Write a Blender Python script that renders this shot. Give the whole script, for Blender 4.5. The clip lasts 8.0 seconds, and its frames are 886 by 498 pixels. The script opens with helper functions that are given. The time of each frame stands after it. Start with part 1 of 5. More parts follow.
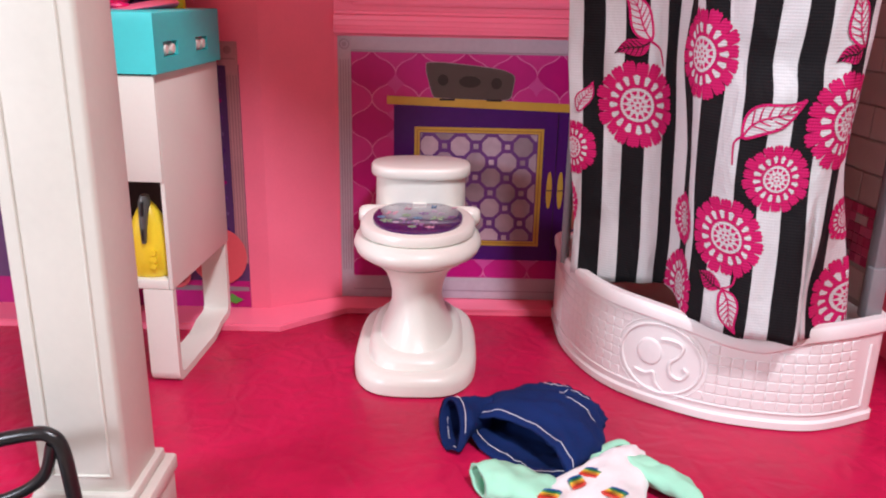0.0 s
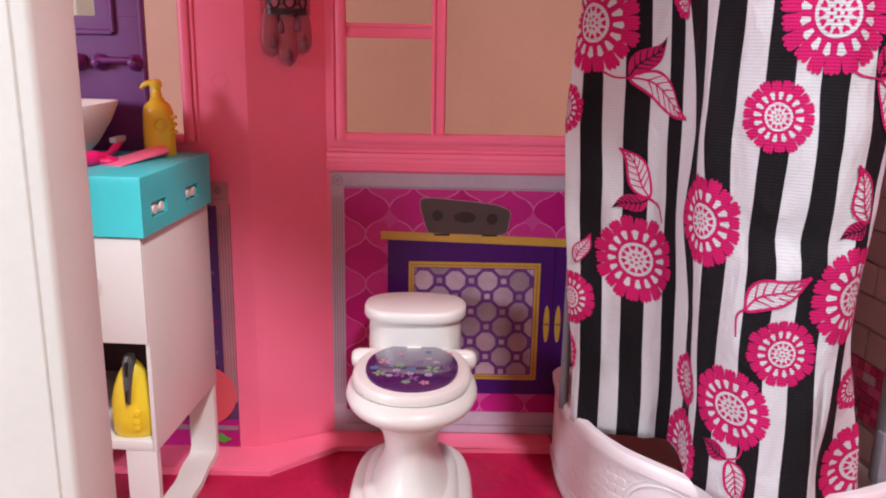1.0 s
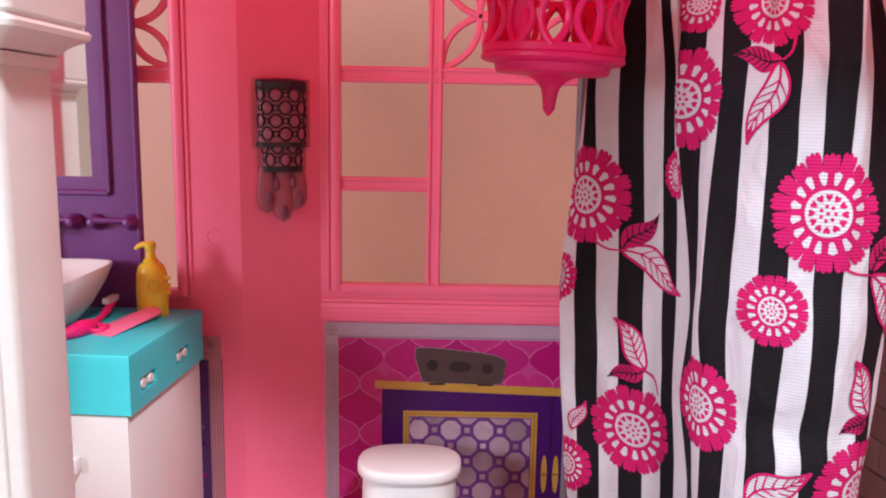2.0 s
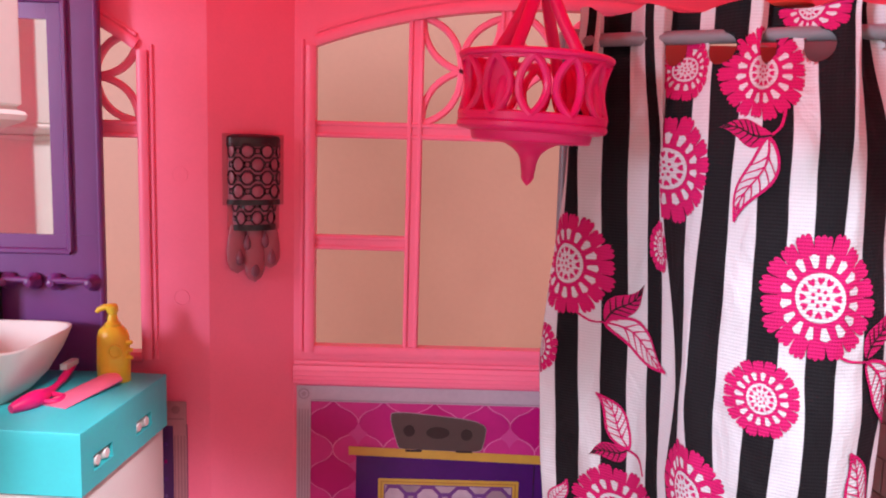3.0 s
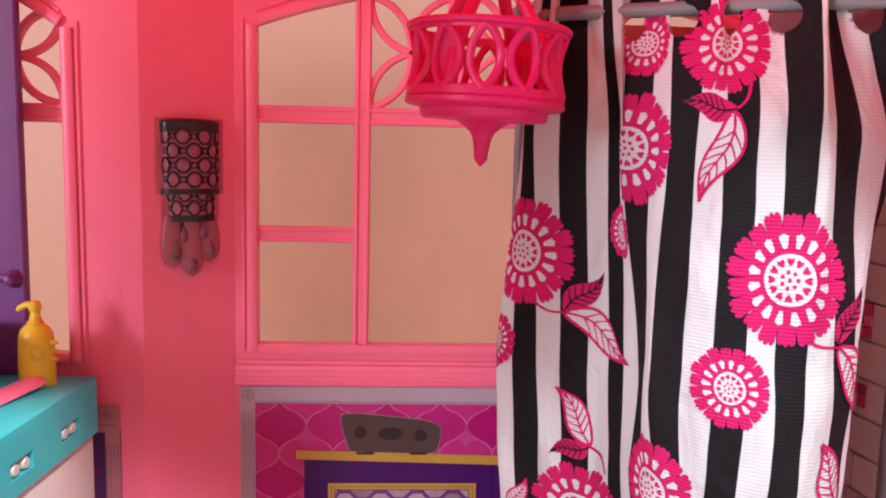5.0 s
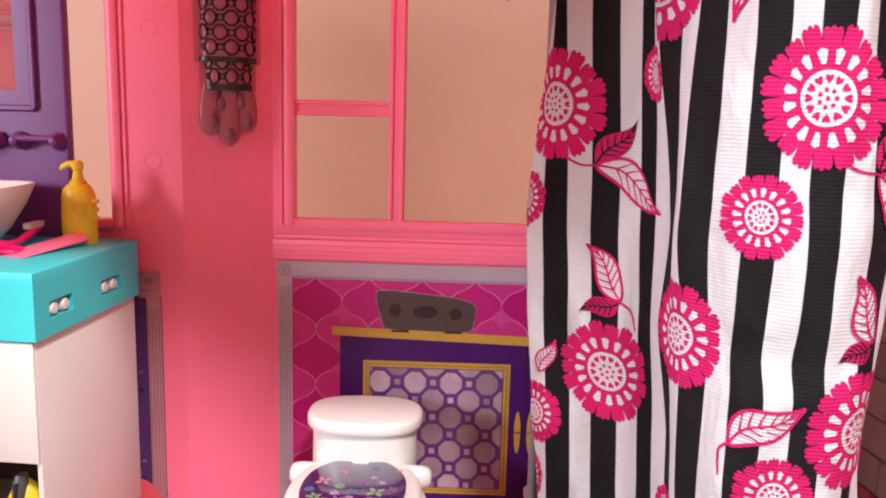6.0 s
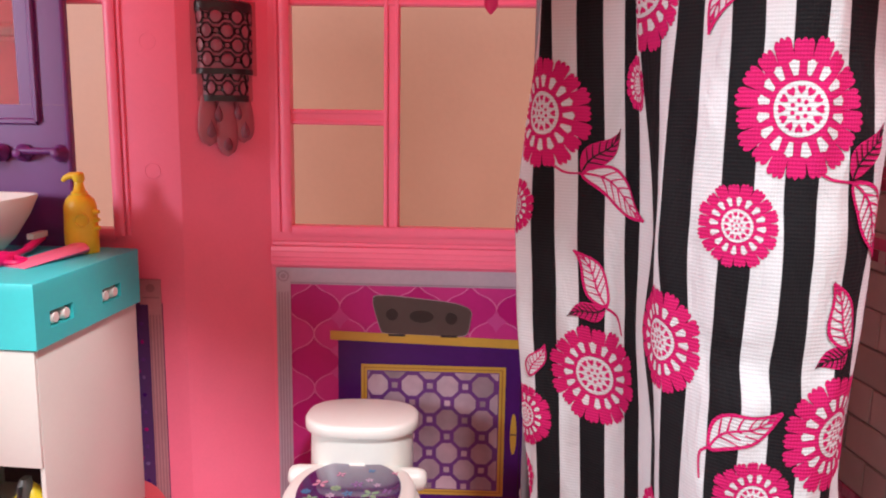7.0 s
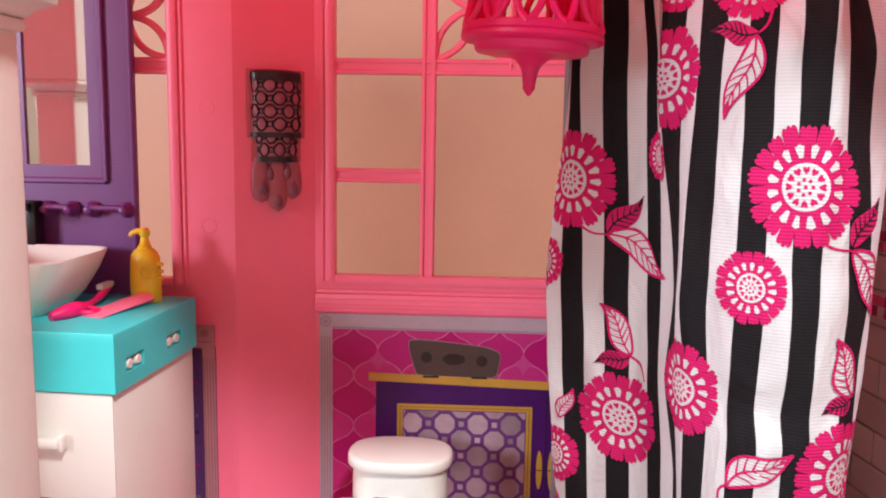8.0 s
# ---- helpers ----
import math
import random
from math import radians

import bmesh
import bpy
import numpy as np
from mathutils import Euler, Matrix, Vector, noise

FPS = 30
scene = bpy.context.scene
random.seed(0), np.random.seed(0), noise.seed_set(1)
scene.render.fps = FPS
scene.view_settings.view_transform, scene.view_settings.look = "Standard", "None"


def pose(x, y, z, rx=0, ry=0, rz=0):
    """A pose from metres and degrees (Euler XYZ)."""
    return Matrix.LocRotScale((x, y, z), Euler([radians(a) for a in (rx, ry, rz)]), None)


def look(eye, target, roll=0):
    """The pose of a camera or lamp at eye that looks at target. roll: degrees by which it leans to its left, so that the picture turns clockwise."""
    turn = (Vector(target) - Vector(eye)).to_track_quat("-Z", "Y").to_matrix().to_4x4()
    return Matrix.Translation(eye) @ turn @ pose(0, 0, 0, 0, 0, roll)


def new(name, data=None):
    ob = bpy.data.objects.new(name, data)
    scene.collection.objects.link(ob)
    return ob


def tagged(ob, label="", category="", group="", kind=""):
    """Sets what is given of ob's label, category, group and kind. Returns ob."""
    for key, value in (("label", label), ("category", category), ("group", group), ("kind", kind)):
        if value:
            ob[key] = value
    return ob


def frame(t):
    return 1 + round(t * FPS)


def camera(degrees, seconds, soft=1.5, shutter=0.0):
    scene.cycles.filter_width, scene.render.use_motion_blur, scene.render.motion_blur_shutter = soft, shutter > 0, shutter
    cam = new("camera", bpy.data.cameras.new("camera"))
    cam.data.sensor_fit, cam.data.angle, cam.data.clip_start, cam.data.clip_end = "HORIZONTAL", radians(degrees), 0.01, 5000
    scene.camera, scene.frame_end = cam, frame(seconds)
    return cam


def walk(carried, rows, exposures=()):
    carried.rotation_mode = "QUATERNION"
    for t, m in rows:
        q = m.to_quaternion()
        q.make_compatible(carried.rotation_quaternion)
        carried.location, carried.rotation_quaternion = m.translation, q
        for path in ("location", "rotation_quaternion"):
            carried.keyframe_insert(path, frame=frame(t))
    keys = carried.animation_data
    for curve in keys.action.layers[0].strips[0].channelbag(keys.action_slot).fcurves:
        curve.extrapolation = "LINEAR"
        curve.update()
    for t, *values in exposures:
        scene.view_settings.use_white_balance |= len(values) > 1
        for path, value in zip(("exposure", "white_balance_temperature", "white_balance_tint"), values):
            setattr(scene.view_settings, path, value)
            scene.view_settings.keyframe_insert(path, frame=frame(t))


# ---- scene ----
cam = camera(57.39, 8.0, soft=2.0)
EXPOSURES = [(0, -0.31, 6120, 17), (0.5, -0.31, 6120, 19), (1, -0.37, 6070, 18), (1.5, -0.41, 5920, 18), (2, -0.2, 5890, 20), (3.5, 0.05, 5940, 24), (4.2, 0.05, 5960, 21), (5.5, 0.1, 6170, 13), (6, 0.12, 6220, 12), (6.5, 0.0, 6220, 13), (7, -0.09, 6240, 14), (7.5, -0.05, 6240, 14), (8, -0.02, 6290, 12)]
PATH = [
    (0, (0.0000, -0.6454, 0.2552), (-0.0025, 1.2599, -0.3530), 1.18),
    (0.5, (0.0003, -0.6253, 0.2778), (0.0016, 1.2956, -0.2791), 0.93),
    (1, (-0.0003, -0.6136, 0.3147), (0.0040, 1.3269, -0.1695), 1.06),
    (1.5, (-0.0005, -0.6078, 0.3533), (-0.0019, 1.3553, -0.0292), 1.01),
    (2, (0.0044, -0.5968, 0.3758), (-0.0006, 1.3770, 0.0526), 0.99),
    (3.5, (0.0188, -0.5588, 0.4005), (0.0481, 1.4267, 0.1625), 2.20),
    (4, (0.0223, -0.5468, 0.4009), (0.1366, 1.4377, 0.1799), 2.09),
    (4.2, (0.0226, -0.5424, 0.4030), (0.1823, 1.4395, 0.1863), 2.03),
    (5.3, (0.0186, -0.5456, 0.3678), (0.0870, 1.4349, 0.0978), 1.12),
    (5.5, (0.0232, -0.5466, 0.3529), (0.0435, 1.4326, 0.0659), 1.32),
    (6, (0.0393, -0.5485, 0.3232), (0.0003, 1.4241, -0.0045), 1.51),
    (6.5, (0.0606, -0.5492, 0.3187), (0.0024, 1.4181, -0.0367), 0.97),
    (7, (0.0538, -0.5558, 0.3304), (-0.0240, 1.4144, -0.0045), 0.84),
    (7.5, (0.0405, -0.5638, 0.3475), (-0.0287, 1.4149, 0.0653), 0.91),
    (8, (0.0334, -0.5995, 0.3526), (-0.0515, 1.3808, 0.0854), 0.94),
]
walk(cam, [(t, look(eye, target, roll)) for t, eye, target, roll in PATH], EXPOSURES)

# ---- light: a room lamp overhead in front, a broad window to the left ----
world = bpy.data.worlds.new("room_air")
scene.world = world
world.use_nodes = True
world.node_tree.nodes["Background"].inputs[0].default_value = (0.96, 0.98, 1.0, 1)
world.node_tree.nodes["Background"].inputs[1].default_value = 0.3


def area_lamp(name, eye, target, w, h, power, colour):
    data = bpy.data.lights.new(name, "AREA")
    data.shape, data.size, data.size_y, data.energy, data.color = "RECTANGLE", w, h, power, colour
    ob = new(name, data)
    ob.matrix_world = look(eye, target)
    return ob


area_lamp("ceiling_lamp_light", (0.43, -1.2, 1.64), (0.0, -0.15, 0.1), 0.2, 0.2, 36.0, (1.0, 1.0, 1.0))
area_lamp("window_light", (-1.4, -1.3, 0.64), (0.0, -0.12, 0.25), 0.4, 0.4, 28.5, (0.94, 1.0, 1.06))


# ---- materials ----
def mat(name, colour, rough=0.4, var=0.08, grain=300.0, bump=0.02, metal=0.0, coat=0.0, spec=0.5, blotch=25.0, sub=0.0):
    m = bpy.data.materials.new(name)
    m.use_nodes = True
    n, l = m.node_tree.nodes, m.node_tree.links
    p = n["Principled BSDF"]
    tc = n.new("ShaderNodeTexCoord")
    big, fine = n.new("ShaderNodeTexNoise"), n.new("ShaderNodeTexNoise")
    big.inputs["Scale"].default_value, big.inputs["Detail"].default_value = blotch, 4
    fine.inputs["Scale"].default_value, fine.inputs["Detail"].default_value = grain, 3
    for t in (big, fine):
        l.new(tc.outputs["Object"], t.inputs["Vector"])
    mixf = n.new("ShaderNodeMath")
    mixf.operation = "MULTIPLY_ADD"
    l.new(fine.outputs["Fac"], mixf.inputs[0])
    mixf.inputs[1].default_value = 0.4
    l.new(big.outputs["Fac"], mixf.inputs[2])
    ramp = n.new("ShaderNodeMapRange")
    ramp.inputs["From Min"].default_value, ramp.inputs["From Max"].default_value = 0.4, 1.0
    ramp.inputs["To Min"].default_value, ramp.inputs["To Max"].default_value = 1 - var, 1 + var
    l.new(mixf.outputs[0], ramp.inputs["Value"])
    col = n.new("ShaderNodeMix")
    col.data_type, col.blend_type = "RGBA", "MULTIPLY"
    col.inputs["Factor"].default_value = 1
    col.inputs["A"].default_value = (*colour, 1)
    l.new(ramp.outputs[0], col.inputs["B"])
    l.new(col.outputs["Result"], p.inputs["Base Color"])
    rr = n.new("ShaderNodeMapRange")
    rr.inputs["To Min"].default_value, rr.inputs["To Max"].default_value = max(0.02, rough - 0.08), min(1, rough + 0.08)
    l.new(big.outputs["Fac"], rr.inputs["Value"])
    l.new(rr.outputs[0], p.inputs["Roughness"])
    if bump:
        b = n.new("ShaderNodeBump")
        b.inputs["Strength"].default_value, b.inputs["Distance"].default_value = bump * 5, 0.0008
        l.new(fine.outputs["Fac"], b.inputs["Height"])
        l.new(b.outputs["Normal"], p.inputs["Normal"])
    p.inputs["Metallic"].default_value = metal
    p.inputs["Coat Weight"].default_value = coat
    p.inputs["Specular IOR Level"].default_value = spec
    if sub:
        p.inputs["Subsurface Weight"].default_value, p.inputs["Subsurface Scale"].default_value = sub, 0.004
    return m


PINK = mat("pink_plastic", (0.89, 0.178, 0.285), 0.38, 0.05, 500, 0.012)


def translucent(m, share):
    """Lets part of the light through thin moulded plastic."""
    n, l = m.node_tree.nodes, m.node_tree.links
    t, mix = n.new("ShaderNodeBsdfTranslucent"), n.new("ShaderNodeMixShader")
    l.new(n["Mix"].outputs["Result"], t.inputs["Color"])
    mix.inputs[0].default_value = share
    l.new(n["Principled BSDF"].outputs[0], mix.inputs[1])
    l.new(t.outputs[0], mix.inputs[2])
    l.new(mix.outputs[0], n["Material Output"].inputs["Surface"])
    return m


# for the unseen ceiling: lets lamp light through to redden the upper walls
PINK_THIN = translucent(mat("thin_pink_plastic", (0.93, 0.2, 0.26), 0.38, 0.05, 500, 0.012), 0.9)
WHITE = mat("white_plastic", (0.73, 0.72, 0.645), 0.36, 0.03, 400, 0.01, coat=0.1)
CREAM = mat("cream_plastic", (0.66, 0.64, 0.57), 0.45, 0.05, 250, 0.02)
TUBW = mat("blush_white_plastic", (0.78, 0.75, 0.73), 0.35, 0.03, 400, 0.01)
TEAL = mat("teal_plastic", (0.05, 0.62, 0.62), 0.4, 0.05, 400, 0.015)
PURPLE = mat("purple_plastic", (0.15, 0.03, 0.17), 0.38, 0.06, 300, 0.004)
HOTPINK = mat("hot_pink_plastic", (0.75, 0.007, 0.15), 0.42, 0.05, 300, 0.01, coat=0.04)
ROSE = mat("rose_plastic", (0.86, 0.2, 0.33), 0.4, 0.06, 400, 0.015)
YELLOW = mat("yellow_plastic", (0.82, 0.6, 0.02), 0.35, 0.07, 400, 0.015)
GREY = mat("grey_plastic", (0.2, 0.19, 0.2), 0.4, 0.08, 400, 0.015)
GUNMETAL = mat("dark_grey_plastic", (0.07, 0.065, 0.06), 0.35, 0.08, 400, 0.015)
BLACK = mat("black_enamel", (0.012, 0.011, 0.012), 0.3, 0.1, 400, 0.01)
ORANGE = mat("coral_plastic", (0.5, 0.05, 0.025), 0.4, 0.06, 400, 0.01)
GHOST = mat("shaded_pink_plastic", (0.5, 0.1, 0.14), 0.35, 0.1, 300, 0.01)
# coral darkened to carry the shade at the back of the shower
SHOWER_SHADE = mat("coral_with_shade_in_colour", (0.32, 0.08, 0.05), 0.45, 0.06, 400, 0.01)
DARK = mat("smoke_plastic", (0.022, 0.011, 0.014), 0.3, 0.15, 300, 0.02)
CRYSTAL = mat("smoky_rose_plastic", (0.31, 0.1, 0.14), 0.4, 0.2, 200, 0.02)
DROP = mat("dark_smoky_rose_plastic", (0.2, 0.06, 0.09), 0.4, 0.2, 200, 0.02)
PETAL = mat("rose_plastic_petal", (0.36, 0.1, 0.13), 0.4, 0.1, 200, 0.02)
# dark tone that carries the shade inside the vanity's niche
NICHE_SHADE = mat("niche_shade_backing", (0.09, 0.045, 0.05), 0.6, 0.1, 200, 0.02)
TAN = mat("tan_wall_paint", (0.43, 0.2, 0.13), 0.5, 0.06, 120, 0.05, blotch=9)
ROOM = mat("room_wall_paint", (0.82, 0.76, 0.68), 0.8, 0.05, 60, 0.05, blotch=3)
SILVER = mat("printed_silver", (0.42, 0.34, 0.39), 0.4, 0.12, 300, 0.01)
SILVER_PD = mat("printed_rosy_silver_shade", (0.3, 0.14, 0.16), 0.4, 0.1, 300, 0.01)
SILVER_D = mat("printed_silver_shade", (0.3, 0.22, 0.26), 0.4, 0.1, 300, 0.01)
MAG_L = mat("printed_pale_pink", (0.62, 0.18, 0.36), 0.45, 0.08, 200, 0.005, spec=0.3)
MAG_M = mat("printed_magenta", (0.43, 0.01, 0.17), 0.45, 0.1, 200, 0.005, spec=0.3)
MAG_S = mat("printed_soft_magenta", (0.49, 0.026, 0.2), 0.45, 0.1, 200, 0.005, spec=0.3)
MAG_D = mat("printed_deep_magenta", (0.4, 0.003, 0.145), 0.45, 0.1, 200, 0.005, spec=0.3)
PRINT_P = mat("printed_purple", (0.055, 0.005, 0.115), 0.45, 0.15, 200, 0.005, spec=0.25)
MAG_P = mat("printed_rosy_magenta", (0.5, 0.06, 0.25), 0.45, 0.1, 200, 0.005, spec=0.3)
PRINT_P2 = mat("printed_violet", (0.12, 0.03, 0.18), 0.35, 0.15, 200, 0.005)
GOLD = mat("printed_gold", (0.5, 0.31, 0.035), 0.4, 0.12, 250, 0.005)
SILVER_P = mat("printed_rosy_silver", (0.44, 0.2, 0.22), 0.4, 0.12, 300, 0.01)
GOLD_D = mat("printed_dark_gold", (0.3, 0.15, 0.02), 0.4, 0.12, 250, 0.005)
LILAC = mat("printed_lilac", (0.44, 0.33, 0.38), 0.4, 0.25, 60, 0.005, blotch=70)
def per_piece(m, low, high):
    """Makes each piece of a kind a little lighter or darker than the next."""
    n, l = m.node_tree.nodes, m.node_tree.links
    info, mr, mul = n.new("ShaderNodeObjectInfo"), n.new("ShaderNodeMapRange"), n.new("ShaderNodeMix")
    mr.inputs["To Min"].default_value, mr.inputs["To Max"].default_value = low, high
    l.new(info.outputs["Random"], mr.inputs["Value"])
    mul.data_type, mul.blend_type = "RGBA", "MULTIPLY"
    mul.inputs["Factor"].default_value = 1
    l.new(n["Mix"].outputs["Result"], mul.inputs["A"])
    l.new(mr.outputs[0], mul.inputs["B"])
    l.new(mul.outputs["Result"], n["Principled BSDF"].inputs["Base Color"])


per_piece(LILAC, 0.55, 1.15)
TAUPE = mat("printed_taupe", (0.062, 0.04, 0.036), 0.4, 0.1, 200, 0.005)
TAUPE_D = mat("printed_dark_brown", (0.016, 0.007, 0.006), 0.4, 0.1, 200, 0.005)
FABW = mat("white_knit", (0.8, 0.81, 0.8), 0.9, 0.06, 1500, 0.1, spec=0.2)
MINT = mat("mint_cotton", (0.35, 0.72, 0.52), 0.9, 0.08, 1500, 0.1, spec=0.2)
DENIM = mat("blue_denim", (0.004, 0.018, 0.095), 0.85, 0.3, 1800, 0.12, spec=0.2)
THREAD = mat("pale_thread", (0.68, 0.68, 0.72), 0.8, 0.1, 900, 0.05, spec=0.2)
CLOTHP = mat("printed_cloth_pink", (0.52, 0.011, 0.12), 0.85, 0.08, 900, 0.05, spec=0.2)
CLOTHW = mat("printed_cloth_white", (0.59, 0.61, 0.61), 0.85, 0.05, 900, 0.05, spec=0.2)
CLOTHK = mat("printed_cloth_black", (0.012, 0.011, 0.012), 0.8, 0.1, 900, 0.05, spec=0.2)
TILEW = mat("printed_white_tile", (0.58, 0.54, 0.52), 0.35, 0.08, 150, 0.01)
per_piece(TILEW, 0.85, 1.1)
GROUT = mat("printed_grout", (0.38, 0.35, 0.35), 0.5, 0.1, 200, 0.01)
TUBIN = mat("taupe_plastic", (0.3, 0.21, 0.19), 0.4, 0.05, 300, 0.01)
LEAFG = mat("printed_green", (0.1, 0.35, 0.05), 0.4, 0.1, 300, 0.005)


def ribbed(m):
    """Adds the curtain's upright and cross ribs to a printed colour."""
    n, l = m.node_tree.nodes, m.node_tree.links
    sep, b = n.new("ShaderNodeSeparateXYZ"), n.new("ShaderNodeBump")
    l.new(n["Texture Coordinate"].outputs["Object"], sep.inputs[0])
    waves = []
    for axis, turns in ((0, 4600.0), (2, 3700.0)):
        mul, sine = n.new("ShaderNodeMath"), n.new("ShaderNodeMath")
        mul.operation, sine.operation = "MULTIPLY", "SINE"
        mul.inputs[1].default_value = turns
        l.new(sep.outputs[axis], mul.inputs[0])
        l.new(mul.outputs[0], sine.inputs[0])
        waves.append(sine.outputs[0])
    both, shade, dyed = n.new("ShaderNodeMath"), n.new("ShaderNodeMapRange"), n.new("ShaderNodeMix")
    both.operation = "MULTIPLY_ADD"
    l.new(waves[0], both.inputs[0])
    both.inputs[1].default_value = 0.3
    l.new(waves[1], both.inputs[2])
    shade.inputs["From Min"].default_value, shade.inputs["From Max"].default_value = -1.3, 1.3
    shade.inputs["To Min"].default_value, shade.inputs["To Max"].default_value = 0.88, 1.06
    l.new(both.outputs[0], shade.inputs["Value"])
    dyed.data_type, dyed.blend_type = "RGBA", "MULTIPLY"
    dyed.inputs["Factor"].default_value = 1
    l.new(n["Mix"].outputs["Result"], dyed.inputs["A"])
    l.new(shade.outputs[0], dyed.inputs["B"])
    l.new(dyed.outputs["Result"], n["Principled BSDF"].inputs["Base Color"])
    b.inputs["Strength"].default_value, b.inputs["Distance"].default_value = 0.32, 0.0004
    l.new(both.outputs[0], b.inputs["Height"])
    l.new(n["Bump"].outputs["Normal"], b.inputs["Normal"])
    l.new(b.outputs["Normal"], n["Principled BSDF"].inputs["Normal"])


for _m in (CLOTHP, CLOTHW, CLOTHK):
    ribbed(_m)


def flat_print(name, c):
    return mat(name, c, 0.35, 0.06, 300, 0.004)


mirror_glass = bpy.data.materials.new("mirror_glass")
mirror_glass.use_nodes = True
_p = mirror_glass.node_tree.nodes["Principled BSDF"]
_p.inputs["Base Color"].default_value = (0.95, 0.95, 0.93, 1)
_p.inputs["Metallic"].default_value, _p.inputs["Roughness"].default_value = 1.0, 0.03


def floor_material():
    m = mat("embossed_magenta_floor", (0.48, 0.007, 0.062), 0.42, 0.18, 120, 0.1, blotch=24, spec=0.32)
    n, l = m.node_tree.nodes, m.node_tree.links
    p = n["Principled BSDF"]
    tc = n["Texture Coordinate"]
    wob = n.new("ShaderNodeTexNoise")
    wob.inputs["Scale"].default_value = 22
    l.new(tc.outputs["Object"], wob.inputs["Vector"])
    add = n.new("ShaderNodeVectorMath")
    add.operation = "MULTIPLY_ADD"
    l.new(wob.outputs["Color"], add.inputs[0])
    add.inputs[1].default_value = (0.02, 0.02, 0)
    l.new(tc.outputs["Object"], add.inputs[2])
    v = n.new("ShaderNodeTexVoronoi")
    v.feature = "DISTANCE_TO_EDGE"
    v.inputs["Scale"].default_value = 50
    l.new(add.outputs[0], v.inputs["Vector"])
    mr = n.new("ShaderNodeMapRange")
    mr.interpolation_type = "SMOOTHSTEP"
    mr.inputs["From Max"].default_value = 0.26
    l.new(v.outputs["Distance"], mr.inputs["Value"])
    b = n.new("ShaderNodeBump")
    b.inputs["Strength"].default_value, b.inputs["Distance"].default_value = 0.22, 0.0016
    l.new(mr.outputs[0], b.inputs["Height"])
    old = n["Bump"]
    l.new(old.outputs["Normal"], b.inputs["Normal"])
    l.new(b.outputs["Normal"], p.inputs["Normal"])
    return m


FLOOR = floor_material()


def curtain_material():
    """Black and white stripes by the cloth's own coordinate, with a ribbed weave."""
    m = mat("striped_curtain_cloth", (1, 1, 1), 0.85, 0.05, 900, 0.03, spec=0.12)
    n, l = m.node_tree.nodes, m.node_tree.links
    p = n["Principled BSDF"]
    uv = n.new("ShaderNodeUVMap")
    sep = n.new("ShaderNodeSeparateXYZ")
    l.new(uv.outputs[0], sep.inputs[0])
    half = n.new("ShaderNodeMath")
    half.operation = "MULTIPLY"
    half.inputs[1].default_value = 0.5
    l.new(sep.outputs[0], half.inputs[0])
    fr = n.new("ShaderNodeMath")
    fr.operation = "FRACT"
    l.new(half.outputs[0], fr.inputs[0])
    cr = n.new("ShaderNodeValToRGB")
    cr.color_ramp.interpolation = "LINEAR"
    e = cr.color_ramp.elements
    white, black = (0.585, 0.605, 0.605, 1), (0.008, 0.0072, 0.0085, 1)
    e[0].position, e[0].color = 0.0, black
    e[1].position, e[1].color = 0.012, white
    for pos, c in ((0.488, white), (0.5, black)):
        k = e.new(pos)
        k.color = c
    l.new(fr.outputs[0], cr.inputs[0])
    # threads: plain ribs across, fainter upright ones
    def rib(socket, turns):
        mul, sine, half_up = n.new("ShaderNodeMath"), n.new("ShaderNodeMath"), n.new("ShaderNodeMapRange")
        mul.operation, sine.operation = "MULTIPLY", "SINE"
        mul.inputs[1].default_value = turns
        half_up.inputs["From Min"].default_value = -1
        l.new(socket, mul.inputs[0])
        l.new(mul.outputs[0], sine.inputs[0])
        l.new(sine.outputs[0], half_up.inputs["Value"])
        return half_up.outputs[0]
    upright = rib(sep.outputs[0], 2 * math.pi * 9)
    both = n.new("ShaderNodeMath")
    both.operation = "MULTIPLY_ADD"
    l.new(upright, both.inputs[0])
    both.inputs[1].default_value = 0.3
    l.new(rib(sep.outputs[1], 2 * math.pi / 0.0017), both.inputs[2])
    shade, sheen = n.new("ShaderNodeMapRange"), n.new("ShaderNodeMapRange")
    shade.inputs["From Max"].default_value = sheen.inputs["From Max"].default_value = 1.3
    shade.inputs["To Min"].default_value, shade.inputs["To Max"].default_value = 0.92, 1.04
    sheen.inputs["To Min"].default_value, sheen.inputs["To Max"].default_value = 0.0, 0.006
    l.new(both.outputs[0], shade.inputs["Value"])
    l.new(both.outputs[0], sheen.inputs["Value"])
    dyed, thread = n.new("ShaderNodeMix"), n.new("ShaderNodeMix")
    for node, kind in ((dyed, "MULTIPLY"), (thread, "ADD")):
        node.data_type, node.blend_type = "RGBA", kind
        node.inputs["Factor"].default_value = 1
    l.new(cr.outputs[0], dyed.inputs["A"])
    l.new(shade.outputs[0], dyed.inputs["B"])
    l.new(dyed.outputs["Result"], thread.inputs["A"])
    l.new(sheen.outputs[0], thread.inputs["B"])
    mixn = n["Mix"]
    l.new(thread.outputs["Result"], mixn.inputs["A"])
    b = n.new("ShaderNodeBump")
    b.inputs["Strength"].default_value, b.inputs["Distance"].default_value = 0.22, 0.0004
    l.new(both.outputs[0], b.inputs["Height"])
    # soft creases from folding, wider than the weave
    stretch = n.new("ShaderNodeMapping")
    stretch.inputs["Scale"].default_value = (1.0, 1.0, 0.55)
    l.new(n["Texture Coordinate"].outputs["Object"], stretch.inputs["Vector"])
    crease = n.new("ShaderNodeTexNoise")
    crease.inputs["Scale"].default_value, crease.inputs["Detail"].default_value = 42, 3
